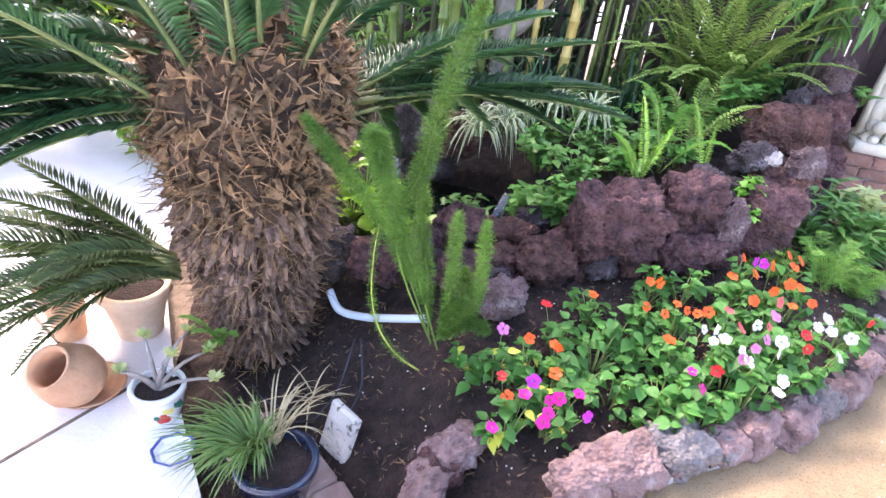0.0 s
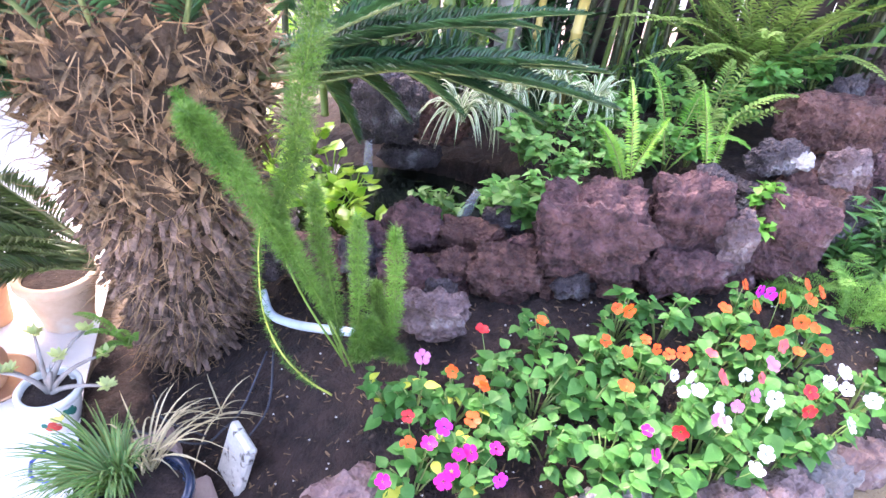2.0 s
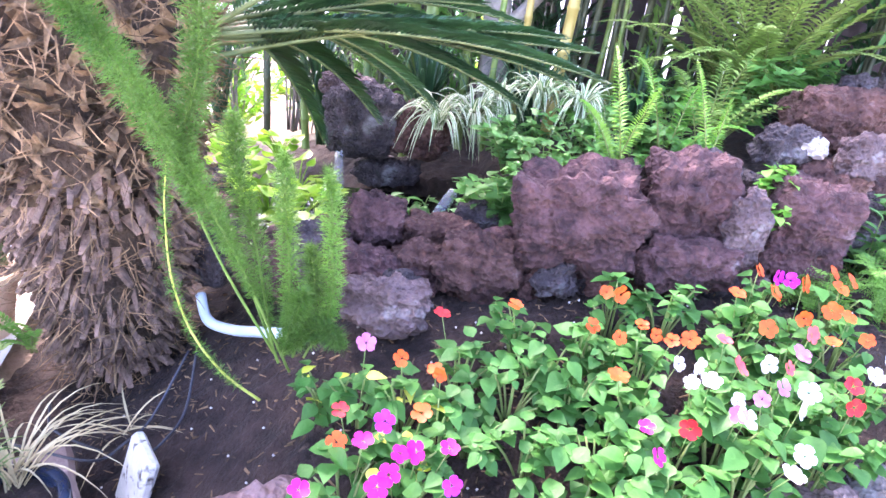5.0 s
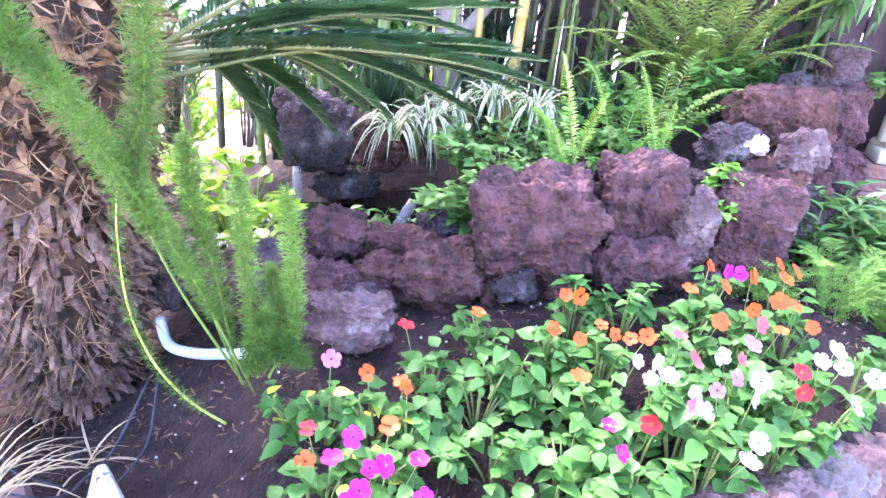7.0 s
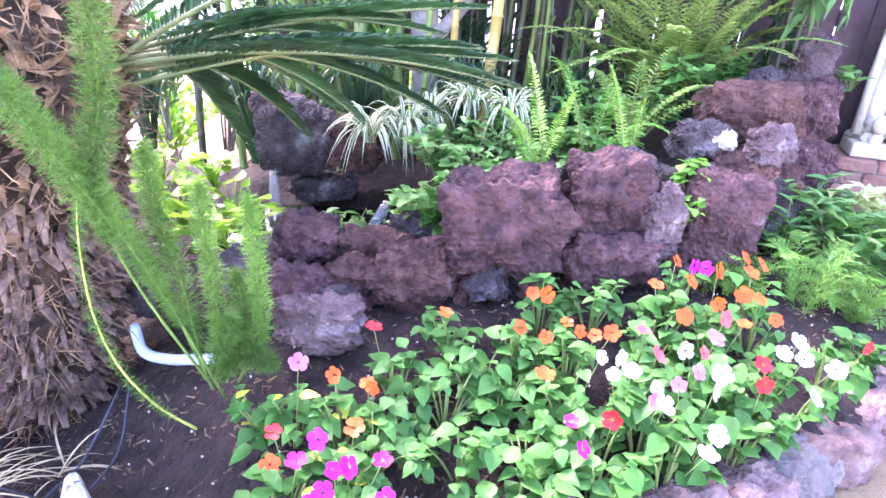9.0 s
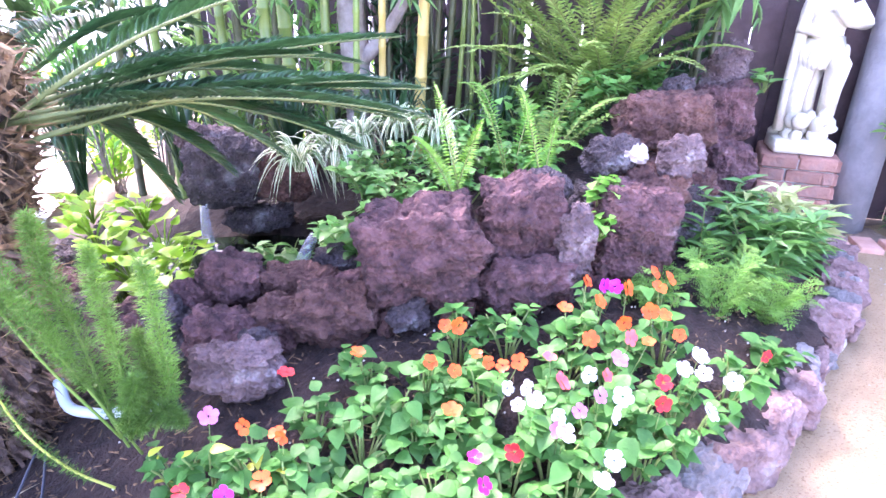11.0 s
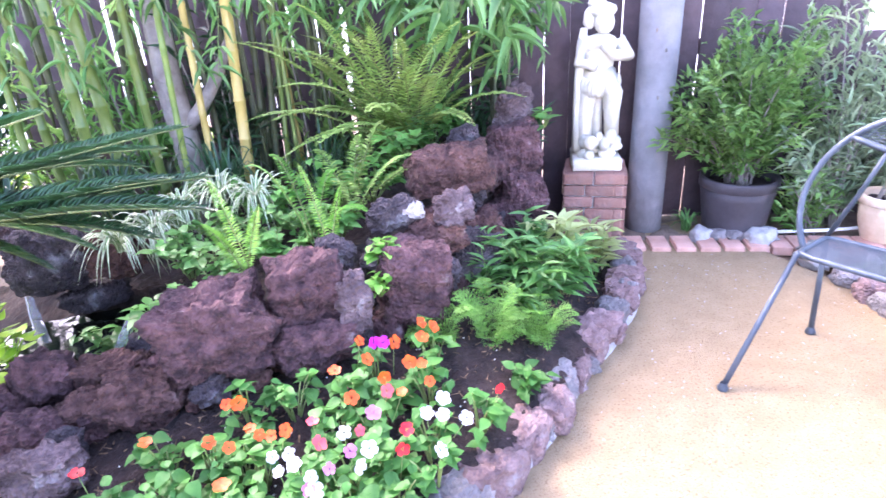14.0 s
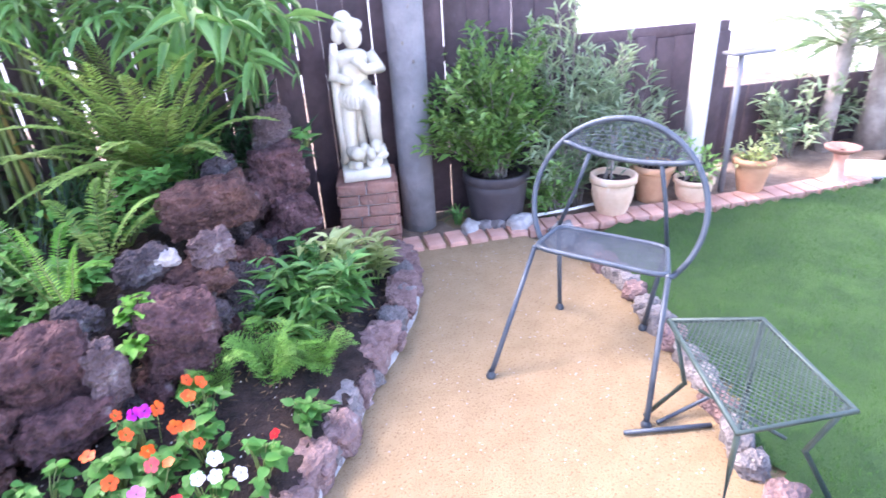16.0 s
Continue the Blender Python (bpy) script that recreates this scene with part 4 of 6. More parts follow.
yellow = raw("leaf", *leaf_data(0.045, 0.028, 0.3, 0.25, 5, 0.72), M_YELLOW_LEAF)
yellow_leaf = yellow.data
bpy.data.objects.remove(yellow)


def petal_mesh(material):
    vs, fs = [], []
    for k in range(5):
        a = 2 * math.pi * k / 5 + R(-0.08, 0.08)
        m = Matrix.Rotation(a, 4, "Z") @ Matrix.Translation((0.002, 0, 0.001 * k)) @ Matrix.Rotation(radians(-R(2, 14)), 4, "Y")
        data = ([(0, 0, 0), (0.011, -0.0105, 0.001), (0.02, -0.0115, 0.002), (0.0255, -0.004, 0.0015), (0.0245, 0, 0.0008), (0.0255, 0.004, 0.0015), (0.02, 0.0115, 0.002), (0.011, 0.0105, 0.001), (0.014, 0, -0.0012)], [(0, 1, 8), (1, 2, 8), (2, 3, 8), (3, 4, 8), (4, 5, 8), (5, 6, 8), (6, 7, 8), (7, 0, 8)])
        put(vs, fs, data, m)
    ob = raw("flower", vs, fs, material)
    me = ob.data
    bpy.data.objects.remove(ob)
    return me


flower_mesh = {c: [petal_mesh(m) for _ in range(2)] for c, m in PETALS.items()}


def canopy(x, y):
    return soil_height(x, y) + 0.15


plants = []


def impatiens(x, y, size, count, odd=False):
    z0 = soil_height(x, y) - 0.01
    e = thing("impatiens", "low impatiens plant with glossy green leaves in the soil", "flower", (x, y, z0), "impatiens in the flower bed", 0)
    plants.append((Vector((x, y, z0)), e, size))
    heads = []
    for i in range(9):
        a, r = R(0, 6.283), size * math.sqrt(random.random()) * 0.9
        h = 0.16 * R(0.55, 1.15) * (1 - 0.25 * (r / size) ** 2)
        head = Vector((r * math.cos(a), r * math.sin(a), h))
        heads.append(head)
        part("stem", tube(bmesh.new(), bezier((0.01 * math.cos(a), 0.01 * math.sin(a), 0), (r * 0.5 * math.cos(a), r * 0.5 * math.sin(a), h * 0.75), head, 5), [0.0035, 0.003, 0.003, 0.0025, 0.002], 5), M_IMP_STEM, e)
    for i in range(count):
        h = heads[i % 9]
        a = R(0, 6.283)
        up = R(-0.35, 0.45)
        down = R(0, 0.055) * (i // 9 > 1)
        ob = under(new("leaf", yellow_leaf if odd and i % 11 == 3 else random.choice(imp_leaf)), e)
        ob.matrix_basis = aim(h + Vector((0, 0, R(-0.015, 0.012) - down)), (math.cos(a), math.sin(a), up), R(-0.35, 0.35), R(0.65, 1.15))
    return e


for x, y in ((0.69, 1.51), (0.72, 1.37), (0.54, 1.40), (0.55, 1.25), (0.41, 1.33), (0.31, 1.36), (0.48, 1.25), (0.66, 1.20), (0.79, 1.14), (0.89, 1.40), (1.06, 1.53), (0.94, 1.36), (0.90, 1.27), (0.32, 1.22), (0.41, 1.19), (1.23, 1.48), (1.34, 1.44), (1.46, 1.43), (1.01, 1.22), (1.11, 1.30), (1.17, 1.23), (1.27, 1.23), (1.40, 1.26), (1.37, 1.17), (1.14, 1.15), (0.94, 1.15), (0.81, 1.42), (1.04, 1.16), (1.25, 1.14), (0.91, 1.08), (0.75, 1.08), (1.26, 1.33), (0.65, 1.33), (0.77, 1.30), (0.93, 1.55), (0.24, 1.39), (1.57, 1.29), (1.17, 1.40), (0.86, 1.16), (0.30, 1.15), (0.41, 1.13), (1.06, 1.10)):
    impatiens(x, y, R(0.072, 0.096), 44, x < 0.42)


def bloom(colour, x, y, lift=0.03, tilt=45):
    y = max(y, edge_y(x) + 0.04)
    if min((q[0].xy - Vector((x, y))).length for q in plants) > 0.11:
        impatiens(x, y + 0.02, 0.07, 30)
    spot, e, size = min(plants, key=lambda q: (q[0].xy - Vector((x, y))).length)
    local = Vector((x, y, canopy(x, y) + lift)) - spot
    stalk = bmesh.new()
    tube(stalk, [local * 0.6 + Vector((0, 0, -0.01)), local + Vector((0, 0, -0.004))], 0.0012, 4)
    part("flower_stalk", stalk, M_IMP_STEM, e)
    ob = under(new("flower", random.choice(flower_mesh[colour])), e, colour + " five-petalled flower")
    ob.matrix_basis = Matrix.Translation(local) @ Matrix.Rotation(R(-0.8, 0.8), 4, "Z") @ Matrix.Rotation(radians(tilt + R(-40, 35)), 4, "X") @ Matrix.Rotation(R(0, 6), 4, "Z") @ Matrix.Scale(R(0.62, 0.9), 4)


for fx, fy in ((0.66, 1.48), (0.82, 1.40), (0.93, 1.39), (0.87, 1.36), (0.95, 1.36), (0.98, 1.34), (1.02, 1.34), (0.84, 1.26), (0.88, 1.50), (0.91, 1.49), (1.29, 1.57), (1.19, 1.48), (1.29, 1.49), (1.32, 1.41), (1.39, 1.53), (1.21, 1.37), (1.41, 1.44), (1.44, 1.42), (1.35, 1.34), (1.44, 1.35), (1.48, 1.52), (1.53, 1.55), (1.50, 1.58), (0.47, 1.31), (0.40, 1.35), (0.28, 1.17), (0.44, 1.21), (0.48, 1.30)):
    bloom("orange", fx, fy)
for fx, fy in ((0.86, 1.14), (0.86, 1.08), (0.22, 1.10), (0.36, 1.07), (0.33, 1.16), (0.40, 1.13), (0.43, 1.13), (0.49, 1.13), (0.38, 1.09)):
    bloom("magenta", fx, fy)
for fx, fy in ((1.33, 1.55), (1.36, 1.54), (0.37, 1.20), (0.49, 1.06)):
    bloom("purple", fx, fy)
for fx, fy in ((0.32, 1.40), (1.10, 1.18), (1.25, 1.30), (1.04, 1.15), (1.16, 1.21)):
    bloom("pink", fx, fy)
for fx, fy in ((1.09, 1.33), (1.09, 1.26), (1.20, 1.26), (1.31, 1.36)):
    bloom("salmon", fx, fy)
for fx, fy in ((1.01, 1.27), (0.98, 1.23), (1.02, 1.23), (0.97, 1.28), (1.16, 1.27), (1.05, 1.18), (1.05, 1.14), (1.17, 1.16), (1.21, 1.20), (1.12, 1.06), (1.43, 1.23), (1.45, 1.28), (1.38, 1.13), (1.49, 1.20), (1.39, 1.25), (1.08, 1.02)):
    bloom("white", fx, fy)
for fx, fy in ((1.32, 1.22), (1.29, 1.17), (1.62, 1.26), (0.49, 1.47), (0.94, 1.13), (0.28, 1.24)):
    bloom("red", fx, fy)


# ---- ferns and leafy plants of the rockery ----
def fern(at, tips, material, label, length=0.05, wide=0.016, pairs=26, lift=0.1, angle=80, group="", stalk=0.003, taper=0.85, name="sword_fern", face=None):
    e = thing(name, label, "fern", at, group)
    for tip in tips:
        t = Vector(tip) - Vector(at)
        mid = t * 0.5 + Vector((0, 0, lift + 0.12 * t.length))
        frond(e, bezier((R(-0.01, 0.01), R(-0.01, 0.01), 0), mid, t, 12), length, wide, pairs, material, M_FERN_STALK, "frond", angle, 5, 0.08, stalk, taper, 0.08, 2, face=face)
    return e


fern((1.02, 1.95, 0.5), [(0.95, 1.99, 0.85), (1.09, 1.94, 0.75), (0.9, 2.05, 0.68)], M_FERN_BRIGHT, "upright bright green sword fern behind the lava boulder", 0.031, 0.015, 36, 0.02, face=(0.1, -1, 0.4))
fern((1.31, 1.98, 0.5), [(1.26, 2.12, 0.82), (1.4, 2.1, 0.72)], M_FERN_BRIGHT, "upright bright sword fern on the rock wall", 0.028, 0.014, 36, 0.02, face=(0.1, -1, 0.4))
fern((1.3, 2.25, 0.42), [(1.08, 2.2, 0.82), (1.5, 2.05, 0.6), (1.2, 2.5, 0.78), (1.45, 2.4, 0.7)], M_FERN, "bright sword fern with arching fronds on the rockery", 0.042, 0.015, 34, 0.16)
fern((1.5, 2.4, 0.48), [(1.78, 2.3, 0.74), (1.9, 2.3, 0.68), (1.6, 2.55, 0.8), (1.45, 2.3, 0.66), (1.4, 2.6, 0.75), (1.7, 2.5, 0.86)], M_FERN_DARK, "green sword fern among the upper rocks", 0.055, 0.02, 24, 0.1)
big_tips = [(1.3, 2.7, 1.02), (1.25, 2.8, 0.86), (1.35, 2.6, 1.18), (1.4, 2.55, 0.78), (1.55, 2.5, 1.25), (1.6, 2.4, 0.92), (1.75, 2.35, 1.2), (1.9, 2.3, 1.05), (2.1, 2.35, 1.2), (2.3, 2.5, 1.1), (2.45, 2.6, 1.25), (2.5, 2.75, 0.95), (1.5, 3.1, 1.2), (1.8, 3.2, 1.35), (2.2, 3.1, 1.3), (1.2, 2.95, 1.2), (2.0, 2.2, 0.85), (1.45, 2.9, 1.35), (1.28, 2.75, 0.7), (2.35, 2.4, 0.9)]
fern((1.95, 2.85, 0.62), big_tips, M_FERN_DARK, "large sprawling sword fern with long yellow-green fronds", 0.075, 0.02, 40, 0.14, 72, name="large_fern", stalk=0.004)
fern((1.85, 3.0, 0.6), [(t[0] + R(-0.15, 0.15), t[1] + R(0.0, 0.3), t[2] + R(-0.1, 0.1)) for t in big_tips[:16]], M_FERN_DARK, "large sprawling sword fern behind the rocks", 0.07, 0.02, 36, 0.12, 72, name="large_fern", stalk=0.004)
fern((-0.62, 1.78, -0.12), [(-0.7, 1.68, 0.02), (-0.6, 1.66, 0.04), (-0.55, 1.68, 0.0), (-0.75, 1.74, 0.05), (-0.66, 1.64, -0.04)], M_LACE, "small feathery fern at the foot of the cycad", 0.03, 0.01, 22, 0.05)


def lace_fern(at, radius, height, count, label, material, name="lace_fern"):
    e = thing(name, label, "fern", at)
    for i in range(count):
        a = R(0, 6.283)
        r = radius * R(0.5, 1.0)
        tip = Vector((r * math.cos(a), r * math.sin(a) * 0.8, height * R(0.35, 1.0)))
        curve = bezier((0, 0, 0), tip * 0.5 + Vector((0, 0, height * 0.55)), tip, 10)
        vs, fs, idx = [], [], []
        base = leaf_data(1, 1, 0.1, 0.2, 2, 0.75)
        for k in range(11):
            u = 0.15 + 0.85 * k / 10
            f = u * 9
            j = min(int(f), 8)
            p = curve[j].lerp(curve[j + 1], f - j)
            d = (curve[j + 1] - curve[j]).normalized()
            side = d.cross(Vector((0, 0, 1))).normalized()
            l = 0.055 * math.sin(math.pi * min(1, 0.2 + 0.75 * u)) * R(0.85, 1.1)
            for s in (-1, 1):
                w = (d * 0.55 + s * side).normalized()
                for q in range(6):
                    c = p + w * l * (q + 0.5) / 6
                    for s2 in (-1, 1):
                        ww = (w * 0.6 + s2 * d + Vector((0, 0, R(-0.2, 0.2)))).normalized()
                        put(vs, fs, base, aim(c, ww) @ Matrix.Diagonal((0.0105 * (1.1 - q / 7), 0.0036, 0.01, 1)))
        under(raw("frond", vs, fs, material), e)
    return e


lace_fern((1.78, 1.64, 0.1), 0.17, 0.3, 30, "bright feathery fern in the flower bed", M_LACE)
lace_fern((1.97, 1.62, 0.1), 0.16, 0.22, 26, "bright feathery fern spilling towards the border", M_LACE)
lace_fern((1.62, 1.72, 0.12), 0.14, 0.24, 20, "feathery fern against the rockery wall", M_LACE)


def leafy(at, spread, height, count, material, label, name="groundcover", leaf=(0.045, 0.028), stems=10, up=0.2, shape=0.75):
    """A bushy plant: stems and scattered leaves."""
    e = thing(name, label, "plant", at)
    bm = bmesh.new()
    heads = []
    for i in range(stems):
        a, r = R(0, 6.283), math.sqrt(random.random())
        tip = Vector((spread[0] * r * math.cos(a), spread[1] * r * math.sin(a), height * R(0.5, 1.0)))
        line = bezier((0.1 * tip.x, 0.1 * tip.y, 0), (tip.x * 0.5, tip.y * 0.5, tip.z * 0.8), tip, 6)
        heads.append(line)
        tube(bm, line, [0.003, 0.003, 0.0025, 0.002, 0.002, 0.0015], 4)
    part("stem", bm, M_IMP_STEM, e)["kind"] = "stuff"
    vs, fs = [], []
    data = leaf_data(1, 1, 0.25, 0.2, 4, shape)
    for i in range(count):
        line = heads[i % stems]
        f = R(1.2, 5)
        k = min(int(f), 4)
        p = line[k].lerp(line[k + 1], f - k) + Vector((R(-1, 1), R(-1, 1), R(-0.5, 0.5))) * 0.02
        a = R(0, 6.283)
        s = R(0.7, 1.25)
        put(vs, fs, data, aim(p, (math.cos(a), math.sin(a), up + R(-0.4, 0.4)), R(-0.5, 0.5)) @ Matrix.Diagonal((leaf[0] * s, leaf[1] * s, leaf[0] * s, 1)))
    under(raw("foliage", vs, fs, material), e)["kind"] = "stuff"
    return e


for n, (x, y, z, sx, sy, h) in enumerate(((0.72, 2.1, 0.22, 0.14, 0.12, 0.2), (0.9, 2.3, 0.3, 0.16, 0.14, 0.18), (0.8, 2.5, 0.3, 0.16, 0.14, 0.22), (1.1, 2.5, 0.32, 0.2, 0.15, 0.22), (1.3, 2.45, 0.38, 0.18, 0.15, 0.2), (0.72, 2.3, 0.1, 0.12, 0.12, 0.2), (1.5, 2.65, 0.45, 0.18, 0.14, 0.25), (1.75, 2.6, 0.55, 0.16, 0.1, 0.24), (1.2, 2.75, 0.35, 0.2, 0.15, 0.3), (0.95, 2.75, 0.3, 0.2, 0.15, 0.25))):
    leafy((x, y, z), (sx, sy), h, 150, M_COVER, "leafy green groundcover growing over the rocks", leaf=(0.042, 0.026) if n % 2 else (0.055, 0.04))
leafy((1.45, 1.86, 0.48), (0.08, 0.06), 0.1, 60, M_FERN, "bright scalloped leaves hanging over the wall", leaf=(0.045, 0.03), name="trailing_plant")
leafy((1.43, 1.78, 0.4), (0.05, 0.03), 0.09, 46, M_FERN, "bright scalloped leaves hanging over the wall", leaf=(0.04, 0.026), name="trailing_plant")
leafy((1.78, 2.48, 0.7), (0.16, 0.08), 0.12, 46, M_COVER, "heart-shaped green leaves above the rocks", leaf=(0.07, 0.05), name="vine", shape=0.6)
leafy((2.52, 2.5, 0.72), (0.05, 0.05), 0.1, 10, M_COVER, "heart-shaped vine leaves beside the pointed rock", leaf=(0.07, 0.055), name="vine", shape=0.6)
leafy((0.66, 2.22, 0.14), (0.12, 0.1), 0.24, 160, M_COVER, "leafy green groundcover beside the small waterfall", leaf=(0.05, 0.034))
leafy((0.8, 2.12, 0.26), (0.12, 0.09), 0.2, 150, M_COVER, "leafy green groundcover behind the lava boulder", leaf=(0.045, 0.03))
leafy((0.46, 2.42, 0.04), (0.13, 0.1), 0.16, 80, M_COVER, "dark leaves beside the small waterfall", leaf=(0.06, 0.03))
leafy((2.05, 1.8, 0.12), (0.22, 0.16), 0.34, 260, M_LANCE, "leafy plant with long narrow green leaves in the bed", leaf=(0.1, 0.026), name="leafy_perennial", up=0.4)
leafy((2.25, 1.88, 0.1), (0.2, 0.14), 0.3, 220, M_LANCE, "leafy plant with long narrow green leaves in the bed", leaf=(0.1, 0.026), name="leafy_perennial", up=0.4)
leafy((2.62, 2.18, -0.02), (0.14, 0.1), 0.36, 90, M_PALE_LEAF, "pale yellow-green plant at the border beside the pedestal", leaf=(0.1, 0.032), name="pale_plant", up=0.5)
leafy((2.38, 2.12, 0.06), (0.16, 0.12), 0.44, 130, M_PALE_LEAF, "tall pale yellow-green plant beside the pedestal", leaf=(0.1, 0.032), name="pale_plant", up=0.5)
leafy((2.16, 2.12, 0.12), (0.16, 0.1), 0.36, 110, M_LANCE, "leafy plant with long narrow green leaves by the rocks", leaf=(0.09, 0.022), name="leafy_perennial", up=0.5)
leafy((1.93, 1.95, 0.12), (0.1, 0.08), 0.36, 90, M_LANCE, "leafy plant with long narrow green leaves by the rocks", leaf=(0.08, 0.02), name="leafy_perennial", up=0.5)
leafy((1.8, 1.42, 0.1), (0.08, 0.07), 0.12, 60, M_IMP, "low green impatiens at the end of the bed", leaf=(0.05, 0.03))


def strap(at, spread, height, count, width, material, label, name, category="plant", index=True, droop=0.6, lean=(0, 0)):
    """Long arching blades out of one crown."""
    e = thing(name, label, category, at)
    vs, fs, ix = [], [], []
    for i in range(count):
        a = R(0, 6.283)
        r = spread * R(0.5, 1.1)
        tip = Vector((r * math.cos(a) + lean[0], r * math.sin(a) + lean[1], height * R(-droop, 0.9)))
        mid = Vector((tip.x * 0.45, tip.y * 0.45, height * R(0.9, 1.5)))
        line = bezier((R(-0.02, 0.02), R(-0.02, 0.02), 0), mid, tip, 8)
        b = len(vs)
        for k, p in enumerate(line):
            d = (line[min(k + 1, 7)] - line[max(k - 1, 0)]).normalized()
            s = d.cross(Vector((0, 0, 1))).normalized() * width * (1 - (k / 7) ** 3) * 0.5 * (0.6 + 0.4 * min(1, k / 2))
            u = Vector((0, 0, 1)) * s.length * 0.4
            vs += [p - s + u, p - s * 0.4, p + s * 0.4, p + s + u]
            if k:
                q = b + 4 * k
                fs += [(q - 4, q - 3, q + 1, q), (q - 3, q - 2, q + 2, q + 1), (q - 2, q - 1, q + 3, q + 2)]
                ix += ([1, 0, 1] if i % 3 else [0, 1, 0]) if index else [0, 0, 0]
    under(raw("foliage", vs, fs, material, True, ix), e)["kind"] = "stuff"
    return e


for x, y, z in ((0.54, 2.72, 0.4), (0.68, 2.74, 0.42), (0.8, 2.85, 0.46), (0.98, 2.85, 0.5), (1.12, 2.7, 0.5)):
    strap((x, y, z), 0.2, 0.15, 62, 0.016, [M_SPIDER_G, M_SPIDER_W], "variegated spider plant with arching cream-edged leaves", "spider_plant", droop=0.9)

# water hyacinths
pad = []
for l, w in ((0.075, 0.062), (0.06, 0.052)):
    o = raw("leaf", *leaf_data(l, w, 0.1, -0.25, 6, 0.62), M_HYAC)
    pad.append(o.data)
    bpy.data.objects.remove(o)
for cx, cy, cz in ((0.02, 2.32, 0.04), (-0.1, 2.45, 0.04), (0.08, 2.5, 0.04), (-0.22, 2.6, 0.04), (-0.02, 2.65, 0.06), (-0.3, 2.75, 0.1), (-0.12, 2.82, 0.14), (0.18, 2.2, 0.04), (-0.36, 2.95, 0.14)):
    e = thing("water_hyacinth", "water hyacinth with round glossy yellow-green leaves on the pond", "water plant", (cx, cy, cz), "water hyacinths on the pond")
    for i in range(21):
        a, r, h = R(0, 6.283), R(0.02, 0.09), R(0.05, 0.17)
        st = bmesh.new()
        tip = Vector((r * math.cos(a), r * math.sin(a), h))
        tube(st, bezier((0, 0, 0), (tip.x * 0.3, tip.y * 0.3, h * 0.7), tip, 4), 0.003, 4)
        part("leaf_stalk", st, M_HYAC, e)
        under(new("leaf", random.choice(pad)), e).matrix_basis = aim(tip, (math.cos(a), math.sin(a), R(-0.1, 0.9)), R(-0.5, 0.5), R(0.8, 1.25))

# ---- bamboo ----
def culm(x, y, r, lean, material, label, seed):
    e = thing("bamboo_culm", label, "bamboo", (x, y, -0.05), "bamboo culms in front of the fence")
    bm = bmesh.new()
    pts, rad = [], []
    z, k = 0.0, 0
    while z < 3.2:
        for dz, f in ((0.0, 1.0), (0.006, 1.13), (0.014, 1.13), (0.02, 0.97)):
            pts.append((lean[0] * z + 0.01 * math.sin(seed + z * 2), lean[1] * z, z + dz))
            rad.append(r * f * (1 - 0.1 * z))
        z += 0.2 + 0.05 * math.sin(seed * 1.7 + k)
        k += 1
    tube(bm, pts, rad, 12)
    part("culm", bm, material, e)


# D: rear culms, their shade painted in as a darker colour
G, Y, D = (M_BAM_G, "green bamboo culm with pale nodes"), (M_BAM_Y, "golden yellow bamboo culm with ringed nodes"), (M_BAM_SHADE, "dark shaded bamboo culm")
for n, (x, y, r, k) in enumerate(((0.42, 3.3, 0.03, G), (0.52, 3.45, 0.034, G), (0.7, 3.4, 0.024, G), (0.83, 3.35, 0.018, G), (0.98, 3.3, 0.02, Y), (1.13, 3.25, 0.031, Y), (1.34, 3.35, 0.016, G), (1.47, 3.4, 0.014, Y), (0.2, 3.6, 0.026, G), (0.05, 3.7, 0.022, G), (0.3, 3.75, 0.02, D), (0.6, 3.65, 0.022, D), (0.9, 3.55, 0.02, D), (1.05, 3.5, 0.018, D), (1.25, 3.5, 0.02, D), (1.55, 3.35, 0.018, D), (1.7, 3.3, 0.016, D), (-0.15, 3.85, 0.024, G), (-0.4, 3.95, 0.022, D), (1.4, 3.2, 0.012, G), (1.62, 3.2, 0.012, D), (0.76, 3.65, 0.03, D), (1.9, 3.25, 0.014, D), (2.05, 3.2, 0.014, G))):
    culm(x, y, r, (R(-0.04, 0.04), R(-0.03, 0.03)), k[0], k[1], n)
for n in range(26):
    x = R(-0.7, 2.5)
    culm(x, 4.0 - 0.42 * x + R(-0.12, 0.1), R(0.009, 0.02), (R(-0.07, 0.07), R(-0.03, 0.03)), M_BAM_SHADE, D[1], 40 + n)
old_trunk = thing("tree_trunk", "smooth grey tree trunk with a slanting limb behind the bamboo", "tree", (0.86, 3.52, 0.0))
part("trunk", tube(bmesh.new(), [(0, 0, -0.1), (0.01, 0, 0.5), (-0.02, 0, 1.0), (0.0, 0, 1.8), (0.02, 0, 2.6)], [0.08, 0.075, 0.07, 0.06, 0.05], 14), M_BARK, old_trunk)
part("limb", tube(bmesh.new(), bezier((0.01, -0.02, 0.75), (0.25, -0.1, 0.95), (0.5, -0.1, 1.6), 10), [0.04 - 0.002 * i for i in range(10)], 10), M_BARK, old_trunk)


